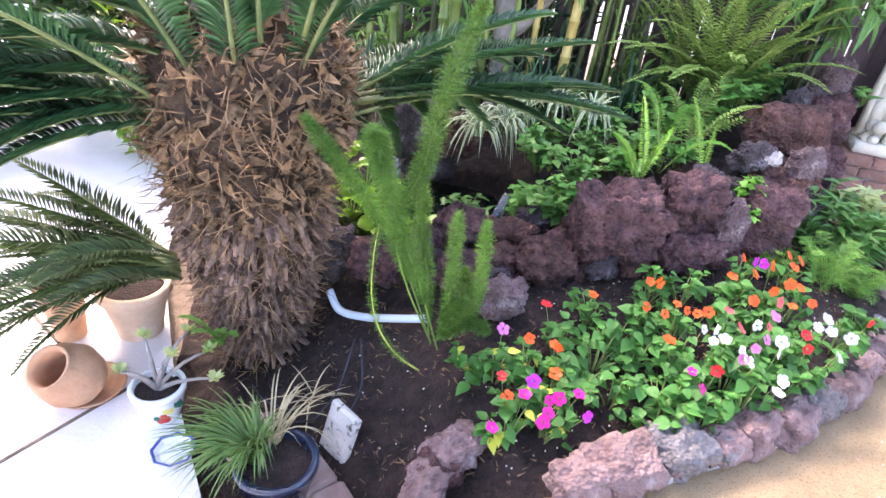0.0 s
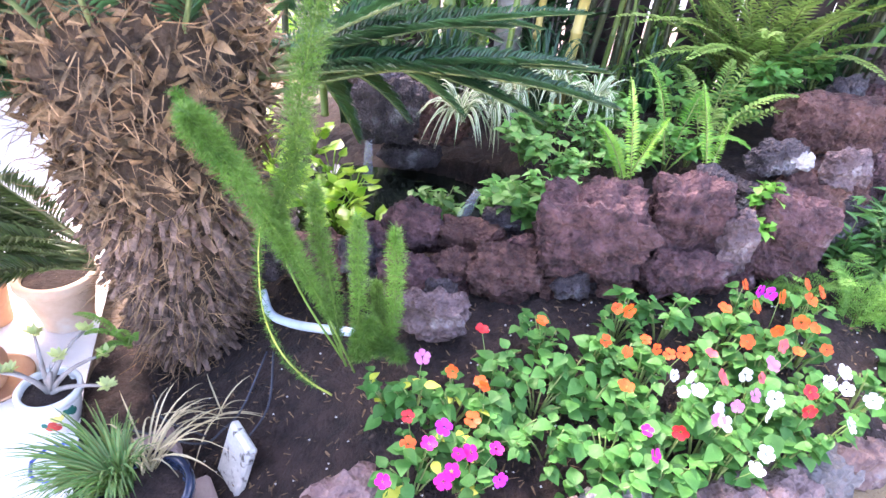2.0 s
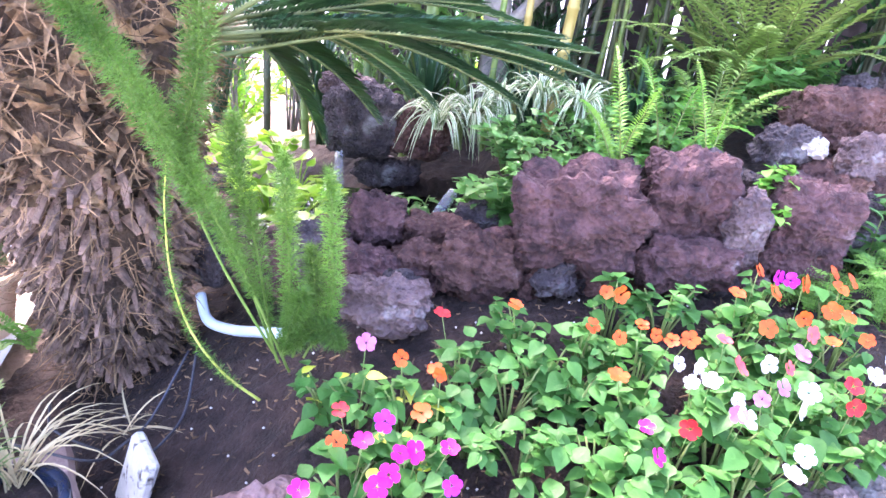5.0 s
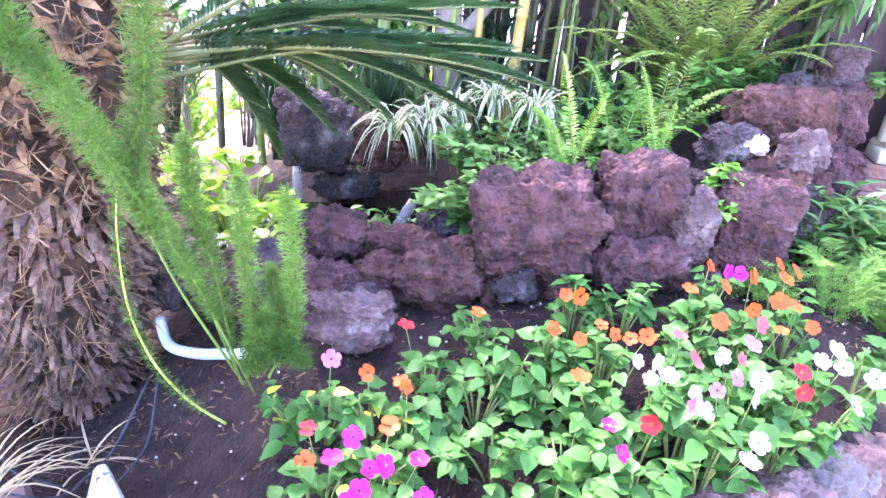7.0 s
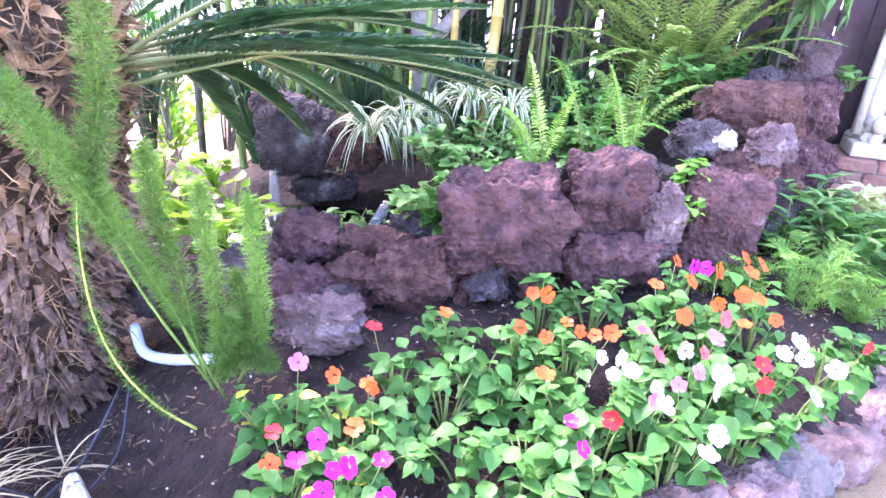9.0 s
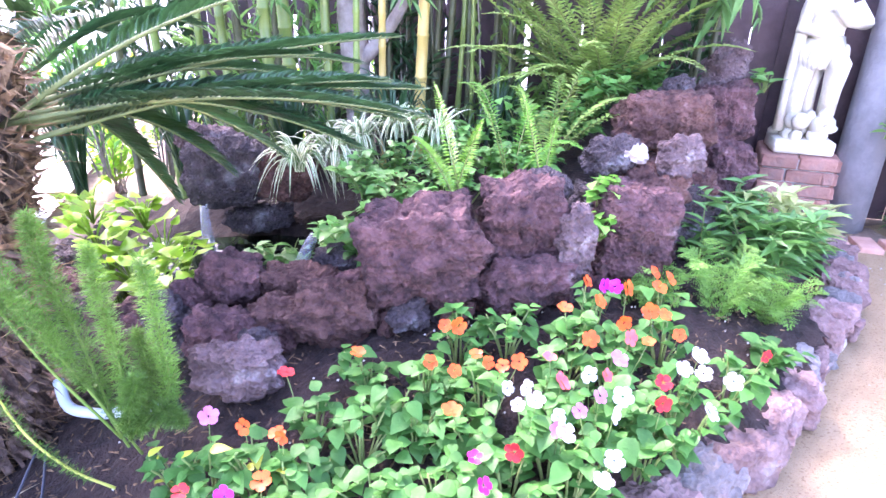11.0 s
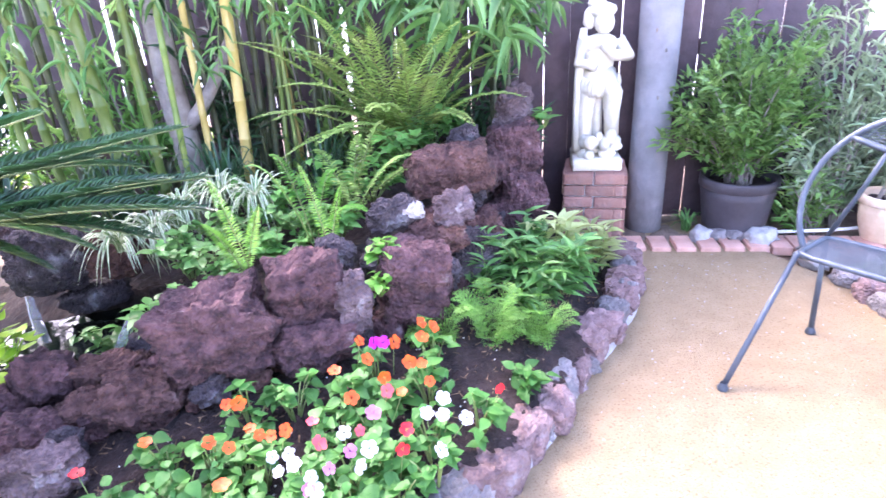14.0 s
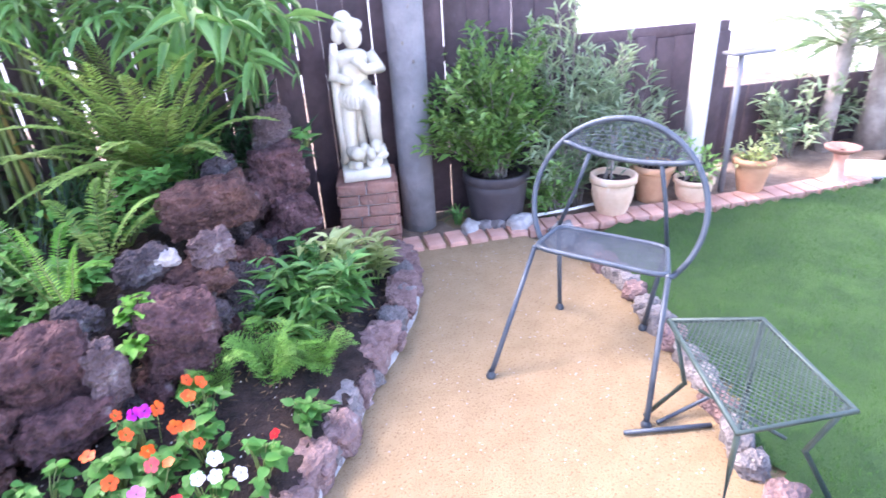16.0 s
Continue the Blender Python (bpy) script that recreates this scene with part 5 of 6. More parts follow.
def spray(at, tips, label, leaf=(0.16, 0.028), n=14, material=M_BAM_LEAF, name="bamboo_spray"):
    e = thing(name, label, "bamboo", at)
    for tip in tips:
        t = Vector(tip) - Vector(at)
        line = bezier((0, 0, 0), t * 0.5 + Vector((0, 0, 0.1)), t, 8)
        bm = bmesh.new()
        tube(bm, line, 0.002, 4)
        part("twig", bm, M_IMP_STEM, e)
        vs, fs = [], []
        data = leaf_data(1, 1, 0.3, 0.25, 5, 0.7)
        for i in range(n):
            f = R(1.5, 7)
            k = min(int(f), 6)
            p = line[k].lerp(line[k + 1], f - k)
            d = (line[k + 1] - line[k]).normalized()
            w = d * 0.5 + Vector((R(-1, 1), R(-1, 1), R(-0.4, 0.35)))
            s = R(0.7, 1.2)
            put(vs, fs, data, aim(p, w, R(-0.4, 0.4)) @ Matrix.Diagonal((leaf[0] * s, leaf[1] * s, leaf[0] * s, 1)))
        under(raw("foliage", vs, fs, material), e)["kind"] = "stuff"


spray((2.1, 3.1, 1.3), [(1.75 + 0.13 * i, 2.55 + R(-0.1, 0.2), 1.32 + R(-0.24, 0.2)) for i in range(8)], "arching bamboo branches with long green leaves")
spray((2.3, 2.9, 1.4), [(1.9 + 0.1 * i, 2.35 + R(-0.1, 0.3), 1.25 + R(-0.2, 0.2)) for i in range(7)], "arching bamboo branches with broad green leaves", (0.2, 0.036), 15)
spray((2.6, 2.9, 1.2), [(2.2 + 0.1 * i, 2.65 + R(-0.1, 0.1), 1.1 + R(-0.2, 0.2)) for i in range(5)], "arching bamboo branches with broad green leaves", (0.16, 0.03), 14)
spray((1.8, 3.3, 1.4), [(1.35 + 0.12 * i, 2.9 + R(-0.2, 0.3), 1.45 + R(-0.2, 0.3)) for i in range(9)], "arching bamboo branches with long green leaves")
for bx in (-0.6, -0.2, 0.3, 0.8, 1.2, 1.6, 2.0, 2.4):
    spray((bx, 3.6 - 0.2 * bx, 1.5), [(bx + R(-0.4, 0.4), 3.35 - 0.2 * bx + R(-0.3, 0.3), 1.45 + R(-0.5, 0.5)) for i in range(12 if bx < 1.1 else 7)], "leafy bamboo branches hanging in front of the fence", (0.13, 0.022), 16)
for bx in (-0.5, 0.0, 0.5, 1.0, 1.5, 2.0):
    strap((bx, 3.25 - 0.12 * bx, 0.15), 0.3, 0.6, 60, 0.014, [M_CYCAD, M_LANCE], "dark grassy undergrowth at the foot of the bamboo", "undergrowth", index=False, droop=-0.2)

# ---- statue, pedestal, post ----
PX, PY = 2.99, 2.72
pedestal = thing("brick_pedestal", "square pedestal of worn red-brown bricks beside the path", "pedestal", (PX, PY, 0), rz=-36)
brick_mesh = {}
for c in range(6):
    z = 0.032 + c * 0.067
    for side in range(4):
        widths = [0.166, 0.166] if c % 2 else [0.12, 0.16, 0.05]
        x = -0.17
        for w in widths:
            key = (round(w, 3), R(0, 1) > 0.5)
            ob = part("brick", slab(bmesh.new(), (0, 0, 0), (w - 0.006, 0.085, 0.06), 0, 0.006, rough=0.0025), M_BRICK, pedestal, smooth=False) if key not in brick_mesh else under(new("brick", brick_mesh[key]), pedestal)
            brick_mesh[key] = ob.data
            ob.matrix_basis = pose(0, 0, 0, 0, 0, side * 90) @ pose(x + w / 2, -0.13 + R(-0.004, 0.004), z, R(-1, 1), R(-1, 1), R(-1.5, 1.5))
            x += w
part("mortar_core", slab(bmesh.new(), (0, 0, 0.19), (0.31, 0.31, 0.38), 0, 0.004), M_MORTAR, pedestal, "grey mortar joints")
bm = bmesh.new()


def blob(c, s, rx=0, ry=0, rz=0, sub=3):
    bmesh.ops.create_icosphere(bm, subdivisions=sub, radius=1, matrix=pose(*c, rx, ry, rz) @ Matrix.Diagonal((*s, 1)))


slab(bm, (0, 0, 0.035), (0.29, 0.24, 0.07), 0, 0.008)
for i in range(26):
    blob((R(-0.11, 0.11), R(-0.09, 0.09), R(0.08, 0.2)), (R(0.03, 0.055), R(0.03, 0.05), R(0.025, 0.05)), sub=2)
tube(bm, [(-0.07, 0, 0.12), (-0.075, -0.01, 0.28), (-0.06, 0, 0.45), (-0.03, 0, 0.56)], [0.042, 0.045, 0.055, 0.06], 14)
tube(bm, [(0.085, -0.01, 0.2), (0.075, -0.04, 0.32), (0.07, -0.07, 0.45), (0.03, 0, 0.55)], [0.042, 0.045, 0.058, 0.065], 14)
tube(bm, [(0.0, 0.03, 0.12), (0.0, 0.03, 0.3), (0.0, 0.02, 0.52)], [0.035, 0.03, 0.04], 12)
tube(bm, [(-0.115, 0.0, 0.1), (-0.12, 0, 0.4), (-0.11, 0, 0.7), (-0.1, 0, 0.8)], [0.03, 0.028, 0.03, 0.022], 10)
blob((0, 0, 0.52), (0.1, 0.08, 0.07))
blob((-0.005, 0, 0.64), (0.085, 0.07, 0.12))
blob((-0.01, 0, 0.71), (0.11, 0.065, 0.06))
tube(bm, [(-0.1, 0, 0.73), (-0.12, -0.03, 0.62), (-0.03, -0.09, 0.6)], [0.036, 0.034, 0.028], 12)
tube(bm, [(0.09, 0, 0.73), (0.14, -0.04, 0.65), (0.06, -0.1, 0.66), (0.0, -0.1, 0.72)], [0.038, 0.04, 0.032, 0.026], 12)
blob((0.01, -0.01, 0.83), (0.055, 0.06, 0.068))
blob((0.0, 0.01, 0.89), (0.075, 0.07, 0.045))
blob((-0.03, 0.03, 0.93), (0.05, 0.05, 0.04))
blob((-0.07, 0.02, 0.85), (0.035, 0.04, 0.06))
for i in range(14):
    a = i / 13 * math.pi
    blob((0.1 * math.cos(a), -0.07 * math.sin(a), 0.5 - 0.03 * math.sin(a)), (0.022, 0.02, 0.05), sub=2)
for v in bm.verts:
    v.co += 0.006 * Vector((noise.noise(v.co * 30), noise.noise(v.co * 31 + Vector((5, 0, 0))), noise.noise(v.co * 29)))
statue = obj("statue", bm, M_STATUE)
statue.matrix_basis = pose(PX, PY, 0.398, 0, 0, -30) @ Matrix.Scale(0.93, 4)
tagged(statue, "cream cast-stone garden statue of a standing figure on a brick pedestal", "statue")
post = thing("wooden_post", "thick weathered grey round wooden post behind the statue", "post", (3.28, 2.62, 0))
bm = bmesh.new()
tube(bm, [(0, 0, -0.05), (0, 0, 0.5), (0.004, 0, 1.0), (0, 0, 1.6), (0, 0, 2.4)], [0.105, 0.104, 0.106, 0.11, 0.11], 32)
part("shaft", bm, M_POST, post)
for z, a in ((1.02, -1.9), (1.12, -2.4), (0.78, -2.1), (1.3, -2.0)):
    part("knot", lathe(bmesh.new(), [(0.001, 0.0), (0.008, 0.001), (0.011, 0.0)], 10), M_BARK, post).matrix_basis = aim((0.107 * math.cos(a), 0.107 * math.sin(a), z), (0, 0, 1)) @ pose(0, 0, 0, 0, 0, 0)

# brick edging
edging = thing("brick_edging", "row of pink paving bricks along the planting strip", "edging")
edging["kind"] = "structure"
paver = None
for a, b in zip(BRICK_LINE, BRICK_LINE[1:]):
    d = b - a
    n = int(d.length / 0.105)
    for i in range(n):
        p = a.lerp(b, (i + 0.5) / n)
        if paver is None:
            ob = part("brick", slab(bmesh.new(), (0, 0, 0), (0.102, 0.17, 0.05), 0, 0.004, rough=0.0015), M_BRICK_PINK, edging, smooth=False)
            paver = ob.data
        else:
            ob = under(new("brick", paver), edging)
        ob.matrix_basis = pose(p.x, p.y + 0.05, 0.0, R(-0.5, 0.5), R(-0.5, 0.5), math.degrees(math.atan2(d.y, d.x)) + R(-1.5, 1.5))


# ---- pots and shrubs along the fence ----
def pot(at, r, h, material, label, name="flower_pot", rim=0.025, waist=0.72, belly=0.0, group=""):
    e = thing(name, label, "flower pot", at, group)
    prof = [(0.001, 0.002), (r * waist, 0.0), (r * (waist + 0.03), 0.004)]
    prof += [(r * (waist + (1 - waist) * u + belly * math.sin(math.pi * u)), h * 0.84 * u) for u in (0.2, 0.4, 0.6, 0.8, 1.0)]
    part("body", lathe(bmesh.new(), prof + [(r * 0.94, h * 0.85), (r * 0.86, h * 0.84), (r * 0.8, h * 0.5)], 40), material, e)
    part("rim", lathe(bmesh.new(), [(r * 0.99, h * 0.82), (r + rim, h * 0.84), (r + rim, h * 0.98), (r + rim * 0.6, h), (r * 0.95, h), (r * 0.91, h * 0.97), (r * 0.9, h * 0.8)], 40), material, e)
    bm = lathe(bmesh.new(), [(0.001, h * 0.86), (r * 0.5, h * 0.87), (r * 0.92, h * 0.85)], 24)
    for v in bm.verts:
        v.co.z += 0.01 * noise.noise(v.co * 40)
    part("potting_soil", bm, M_SOIL, e, "dark potting soil")
    return e


def shrub(at, spread, height, stems, leaves, leaf, material, label, name="shrub", base=0.0, bark=M_BARK):
    e = thing(name, label, "shrub", at)
    lines = []
    for i in range(stems):
        a, r = R(0, 6.283), math.sqrt(random.random())
        tip = Vector((spread[0] * r * math.cos(a), spread[1] * r * math.sin(a), height * R(0.3, 1.0) * (1 - 0.2 * r)))
        line = bezier((0.06 * R(-1, 1), 0.06 * R(-1, 1), 0), (tip.x * 0.35, tip.y * 0.35, tip.z * 0.65), tip, 8)
        lines.append(line)
        part("branch", tube(bmesh.new(), line, [0.007 * (1 - 0.1 * k) for k in range(8)], 5), bark, e)
    vs, fs = [], []
    data = leaf_data(1, 1, 0.25, 0.25, 3, 0.75)
    for i in range(leaves):
        line = random.choice(lines)
        f = 7 * (1 - (1 - base) * random.random() ** 1.4 * 0.8)
        k = min(int(f), 6)
        p = line[k].lerp(line[k + 1], min(1, f - k)) + Vector((R(-1, 1), R(-1, 1), R(-1, 1))) * 0.05
        w = (line[k + 1] - line[k]).normalized() + Vector((R(-1, 1), R(-1, 1), R(-0.8, 0.8)))
        s = R(0.6, 1.2)
        put(vs, fs, data, aim(p, w, R(-0.6, 0.6)) @ Matrix.Diagonal((leaf[0] * s, leaf[1] * s, leaf[0] * s, 1)))
    under(raw("foliage", vs, fs, material), e)["kind"] = "stuff"
    return e


pot((3.68, 2.33, 0.0), 0.2, 0.33, M_GREY_POT, "large dark grey plastic pot under a green shrub", "large_pot", 0.008, 0.8)
shrub((3.68, 2.33, 0.27), (0.5, 0.3), 0.98, 46, 4200, (0.07, 0.024), M_SHRUB, "bushy green shrub growing in a dark grey pot", "potted_shrub")
shrub((4.15, 2.12, 0.0), (0.46, 0.28), 1.35, 26, 1600, (0.1, 0.018), M_SHRUB_PALE, "tall shrub with narrow silvery green leaves by the fence", "tall_shrub")
shrub((4.55, 1.98, 0.0), (0.4, 0.25), 1.1, 20, 1000, (0.1, 0.018), M_SHRUB_PALE, "tall shrub with narrow silvery green leaves by the fence", "tall_shrub")
shrub((3.95, 2.1, 0.0), (0.2, 0.2), 0.5, 14, 420, (0.07, 0.02), M_SHRUB, "low green shrub between the pots", "low_shrub")
pot((4.2, 1.83, 0.0), 0.13, 0.27, M_TERRA_PALE, "pale worn terracotta pot with a whitish band", "terracotta_pot", 0.014, 0.62, 0.12, "terracotta pots by the fence")
pot((4.57, 1.78, 0.0), 0.125, 0.25, M_TERRA, "brown terracotta pot with a thick rim", "terracotta_pot", 0.016, 0.66, 0.0, "terracotta pots by the fence")
pot((4.7, 1.56, 0.0), 0.115, 0.17, M_TERRA_PALE, "wide pale terracotta bowl pot", "terracotta_pot", 0.012, 0.62, 0.12, "terracotta pots by the fence")
pot((5.08, 1.36, 0.0), 0.115, 0.25, M_TERRA, "orange terracotta pot holding a yellow-green bush", "terracotta_pot", 0.016, 0.6, 0.0, "terracotta pots by the fence")
shrub((4.2, 1.83, 0.22), (0.14, 0.14), 0.6, 5, 160, (0.08, 0.016), M_SHRUB_PALE, "sparse woody plant in a terracotta pot", "potted_shrub")
shrub((4.57, 1.78, 0.2), (0.2, 0.14), 0.55, 6, 160, (0.08, 0.018), M_SHRUB_PALE, "sparse woody plant in a terracotta pot", "potted_shrub")
shrub((4.7, 1.56, 0.14), (0.14, 0.12), 0.32, 8, 140, (0.05, 0.02), M_SHRUB, "small green plant in a terracotta bowl", "potted_shrub")
shrub((5.08, 1.36, 0.21), (0.16, 0.14), 0.16, 14, 260, (0.045, 0.02), M_PALE_LEAF, "yellow-green bush in a terracotta pot", "potted_shrub")
strap((3.45, 2.45, 0.0), 0.12, 0.12, 24, 0.012, [M_LANCE, M_LANCE], "tuft of green grassy leaves by the fence", "grass_tuft", index=False, droop=-0.2)
for n, (x, y, s) in enumerate(((3.42, 2.3, 0.06), (3.5, 2.26, 0.05), (3.66, 2.12, 0.08), (3.56, 2.2, 0.05), (3.7, 1.82, 0.08), (3.76, 1.86, 0.07))):
    rock((x, y, 0.03), (s, s * 0.8, s * 0.7), M_BORDER_GREY if n % 2 else M_MORTAR, 210 + n, "loose_stone", "loose pale stone on the earth strip", sub=3)
white_post = thing("white_post", "square whitewashed post at the end of the fence", "post", (4.95, 1.72, 0))
part("shaft", slab(bmesh.new(), (0, 0, 0.6), (0.1, 0.1, 1.3), -30, 0.006), M_STUCCO, white_post)
lamp = thing("garden_pole", "slim grey metal pole with a small flat cap", "pole", (4.98, 1.5, 0))
part("pole", tube(bmesh.new(), [(0, 0, 0), (0, 0, 0.5), (0, 0, 0.9)], 0.018, 14), M_POST, lamp)
part("cap", slab(bmesh.new(), (0.05, -0.02, 0.9), (0.3, 0.12, 0.02), -25, 0.005), M_POST, lamp)
pipe = thing("irrigation_pipe", "white plastic pipe lying along the fence", "pipe")
part("pipe", tube(bmesh.new(), [(3.75, 2.14, 0.04), (4.05, 2.0, 0.04), (4.42, 1.86, 0.05)], 0.01, 8), M_STUCCO, pipe)

# far end of the garden
for n, (x, y, r, lx) in enumerate(((6.3, 1.35, 0.06, 0.03), (6.6, 1.1, 0.1, 0.0), (6.9, 0.9, 0.07, 0.14))):
    e = thing("palm_tree", "small palm with a rough grey trunk at the lawn's far end", "palm tree", (x, y, 0), "palms beyond the lawn")
    part("trunk", tube(bmesh.new(), [(0, 0, -0.05), (lx * 2, 0, 0.4), (lx * 3, 0, 0.9), (lx * 3.3, 0, 1.5)], [r * 1.2, r, r, r * 0.9], 12), M_BARK, e)
    for i in range(9):
        a = i * 0.7
        base = Vector((lx * 2.6, 0, 0.75))
        tip = base + Vector((0.55 * math.cos(a), 0.55 * math.sin(a), R(-0.2, 0.35)))
        frond(e, bezier(base, base.lerp(tip, 0.5) + Vector((0, 0, 0.2)), tip, 8), 0.16, 0.012, 24, M_SHRUB_PALE, M_CYCAD_STALK, "frond")
for x, y in ((6.0, 1.5), (6.5, 1.5), (7.0, 1.2), (7.5, 0.9), (6.9, 1.8), (8.0, 0.4), (7.8, 1.5)):
    shrub((x, y, 0.0), (0.4, 0.35), 0.6, 12, 420, (0.1, 0.03), M_SHRUB_PALE, "sunlit pale green shrub beyond the lawn", "far_shrub")
bath = thing("bird_bath", "small weathered brick-red stone bird bath on the lawn", "bird bath", (5.62, 1.02, 0))
part("column", lathe(bmesh.new(), [(0.07, 0.0), (0.07, 0.03), (0.045, 0.06), (0.035, 0.15), (0.045, 0.2)], 20), M_BRICK_PINK, bath)
part("bowl", lathe(bmesh.new(), [(0.04, 0.2), (0.1, 0.23), (0.11, 0.25), (0.1, 0.25), (0.02, 0.225)], 24), M_BRICK, bath)
bm = bmesh.new()
tube(bm, smooth_line([(5.78, 1.03, 0.04), (5.95, 0.75, 0.04), (6.0, 0.3, 0.04), (5.9, -0.3, 0.04)], 20), 0.07, 10)
tagged(obj("low_wall", bm, M_STUCCO), "low curved white wall beside the lawn", "wall", kind="structure")
vs, fs = [], []
for i in range(26000):
    x, y = 2.4 + 3.4 * random.random() ** 1.3, R(-0.9, 1.5)
    if not lawn_inside(x, y):
        continue
    a, h = R(0, 6.283), R(0.012, 0.026)
    s = Vector((math.cos(a), math.sin(a), 0)) * 0.0016
    p = Vector((x, y, 0.01))
    b = len(vs)
    vs += [p - s, p + s, p + Vector((R(-0.008, 0.008), R(-0.008, 0.008), h))]
    fs.append((b, b + 1, b + 2))
tagged(raw("grass", vs, fs, M_BLADE, False), "short bright green grass blades of the lawn", "grass", kind="stuff")


# ---- chair and table ----
def mesh_panel(name, corners, nu, nv, material, parent, r=0.0014):
    """Expanded metal: crossing wires over a four-cornered, slightly bowed field."""
    a, b, c, d = [Vector(p) for p in corners]

    def at(u, v):
        return a.lerp(b, u).lerp(d.lerp(c, u), v)

    bm = bmesh.new()
    for s in (1, -1):
        for k in range(-nv, nu + nv):
            pts = []
            for j in range(0, nv + 1):
                u = (k + s * j if s > 0 else k + j * s) / nu
                if -1e-6 <= u <= 1 + 1e-6:
                    pts.append(at(min(1, max(0, u)), j / nv))
            if len(pts) > 1:
                p0, p1 = pts[0], pts[-1]
                tube(bm, [p0, p1], r, 4, False)
    ob = part(name, bm, material, parent, "expanded metal mesh")
    ob["kind"] = "stuff"
    return ob


chair = thing("garden_chair", "grey-blue metal garden chair with round hoop back and mesh seat", "chair", (2.95, 1.08, 0))
O = Vector((2.95, 1.08, 0))
SEAT = [Vector(p) - O for p in ((2.85, 1.32, 0.43), (2.98, 0.8, 0.43), (3.22, 0.94, 0.42), (3.1, 1.39, 0.42))]
ring = []
for i in range(4):
    a, b, c = SEAT[i - 1], SEAT[i], SEAT[(i + 1) % 4]
    ring += bezier(b.lerp(a, 0.16), b, b.lerp(c, 0.16), 6)
ring.append(ring[0])
part("seat_frame", tube(bmesh.new(), ring, 0.011, 8, False), M_METAL, chair)
mesh_panel("seat", SEAT, 34, 24, M_METAL, chair)
for top, foot, n in ((SEAT[0], (2.51, 1.25, 0), 0), (SEAT[1], (2.69, 0.67, 0), 1), (SEAT[3], (3.1, 1.37, 0), 2), (SEAT[2], (3.21, 1.0, 0), 3)):
    f = Vector(foot) - O
    leg = part("leg", tube(bmesh.new(), [top + Vector((0, 0, -0.005)), top.lerp(f, 0.5), f + Vector((0, 0, 0.01))], 0.0105, 10), M_METAL, chair)
    under(obj("foot_cap", lathe(bmesh.new(), [(0.001, 0), (0.019, 0.0), (0.02, 0.008), (0.013, 0.022), (0.011, 0.03)], 14), M_METAL), leg).matrix_basis = Matrix.Translation(f)
left, right = SEAT[0] + Vector((0.0, 0.03, 0.0)), SEAT[1] + Vector((0.02, -0.03, 0.0))
ax = (right - left)
centre = (left + right) / 2 + Vector((0.16, 0.05, 0.16))
ux = ax.normalized()
vz = Vector((0.32, 0.1, 1)).normalized()
RAD = 0.345
hoop = [centre + RAD * (math.cos(t) * ux + math.sin(t) * vz) for t in (radians(-40 + 260 * i / 47) for i in range(48))]
part("hoop", tube(bmesh.new(), [SEAT[1]] + hoop + [SEAT[0]], 0.0115, 10), M_METAL, chair)
c0, c1 = hoop[int(47 * 0.30)], hoop[int(47 * 0.70)]
sag = bezier(c0, (c0 + c1) / 2 - vz * 0.07, c1, 14)
part("back_rail", tube(bmesh.new(), sag, 0.011, 10), M_METAL, chair)
bm = bmesh.new()
arc = hoop[int(47 * 0.30):int(47 * 0.70) + 1]
for i in range(len(arc)):
    q = sag[min(13, int(i / (len(arc) - 1) * 13))]
    for s in (-1, 1):
        j = min(len(arc) - 1, max(0, i + s * 2))
        qq = sag[min(13, int(j / (len(arc) - 1) * 13))]
        tube(bm, [q, arc[j]], 0.0013, 4, False)
for v in range(1, 9):
    tube(bm, [q.lerp(arc[min(len(arc) - 1, int(i / 13 * (len(arc) - 1)))], v / 9) for i, q in enumerate(sag)], 0.0013, 4, False)
part("back_panel", bm, M_METAL, chair, "fine wire mesh back panel")["kind"] = "stuff"
for a, b in ((sag[3], SEAT[2]), (sag[10], SEAT[3])):
    part("back_strut", tube(bmesh.new(), [a, a.lerp(b, 0.5) + Vector((0.01, 0, 0)), b], 0.009, 8), M_METAL, chair)

table = thing("side_table", "small green-grey metal side table with a mesh top", "table", (2.72, 0.39, 0))
O = Vector((2.72, 0.39, 0))
TOPC = [Vector(p) - O for p in ((2.77, 0.675, 0.4), (2.98, 0.465, 0.4), (2.71, 0.12, 0.4), (2.425, 0.295, 0.4))]
part("top_frame", tube(bmesh.new(), TOPC + [TOPC[0], TOPC[0].lerp(TOPC[1], 0.02)], 0.009, 8), M_METAL_GREEN, table)
mesh_panel("top", TOPC, 18, 20, M_METAL_GREEN, table, 0.0021)
for i, (dx, dy) in enumerate(((-0.03, 0.05), (0.06, 0.02), (0.03, -0.06), (-0.06, -0.02))):
    t = TOPC[i].lerp(Vector((0, 0, 0.4)), 0.08)
    part("leg", tube(bmesh.new(), [t, t + Vector((-t.x * 0.25, -t.y * 0.25, -0.2)), Vector((t.x + dx, t.y + dy, 0))], 0.0085, 8), M_METAL_GREEN, table)
for i in range(2):
    a, b = TOPC[i].lerp(TOPC[i + 2], 0.25), TOPC[i].lerp(TOPC[i + 2], 0.75)
    part("brace", tube(bmesh.new(), [a + Vector((0, 0, -0.2)), b + Vector((0, 0, -0.2))], 0.006, 6), M_METAL_GREEN, table)
stand = thing("umbrella_stand", "thin dark metal floor bar beside the chair's foot", "stand", (2.72, 0.605, 0))
part("bar", tube(bmesh.new(), [(-0.12, 0.095, 0.012), (0.12, -0.095, 0.012)], 0.008, 8), M_METAL, stand)
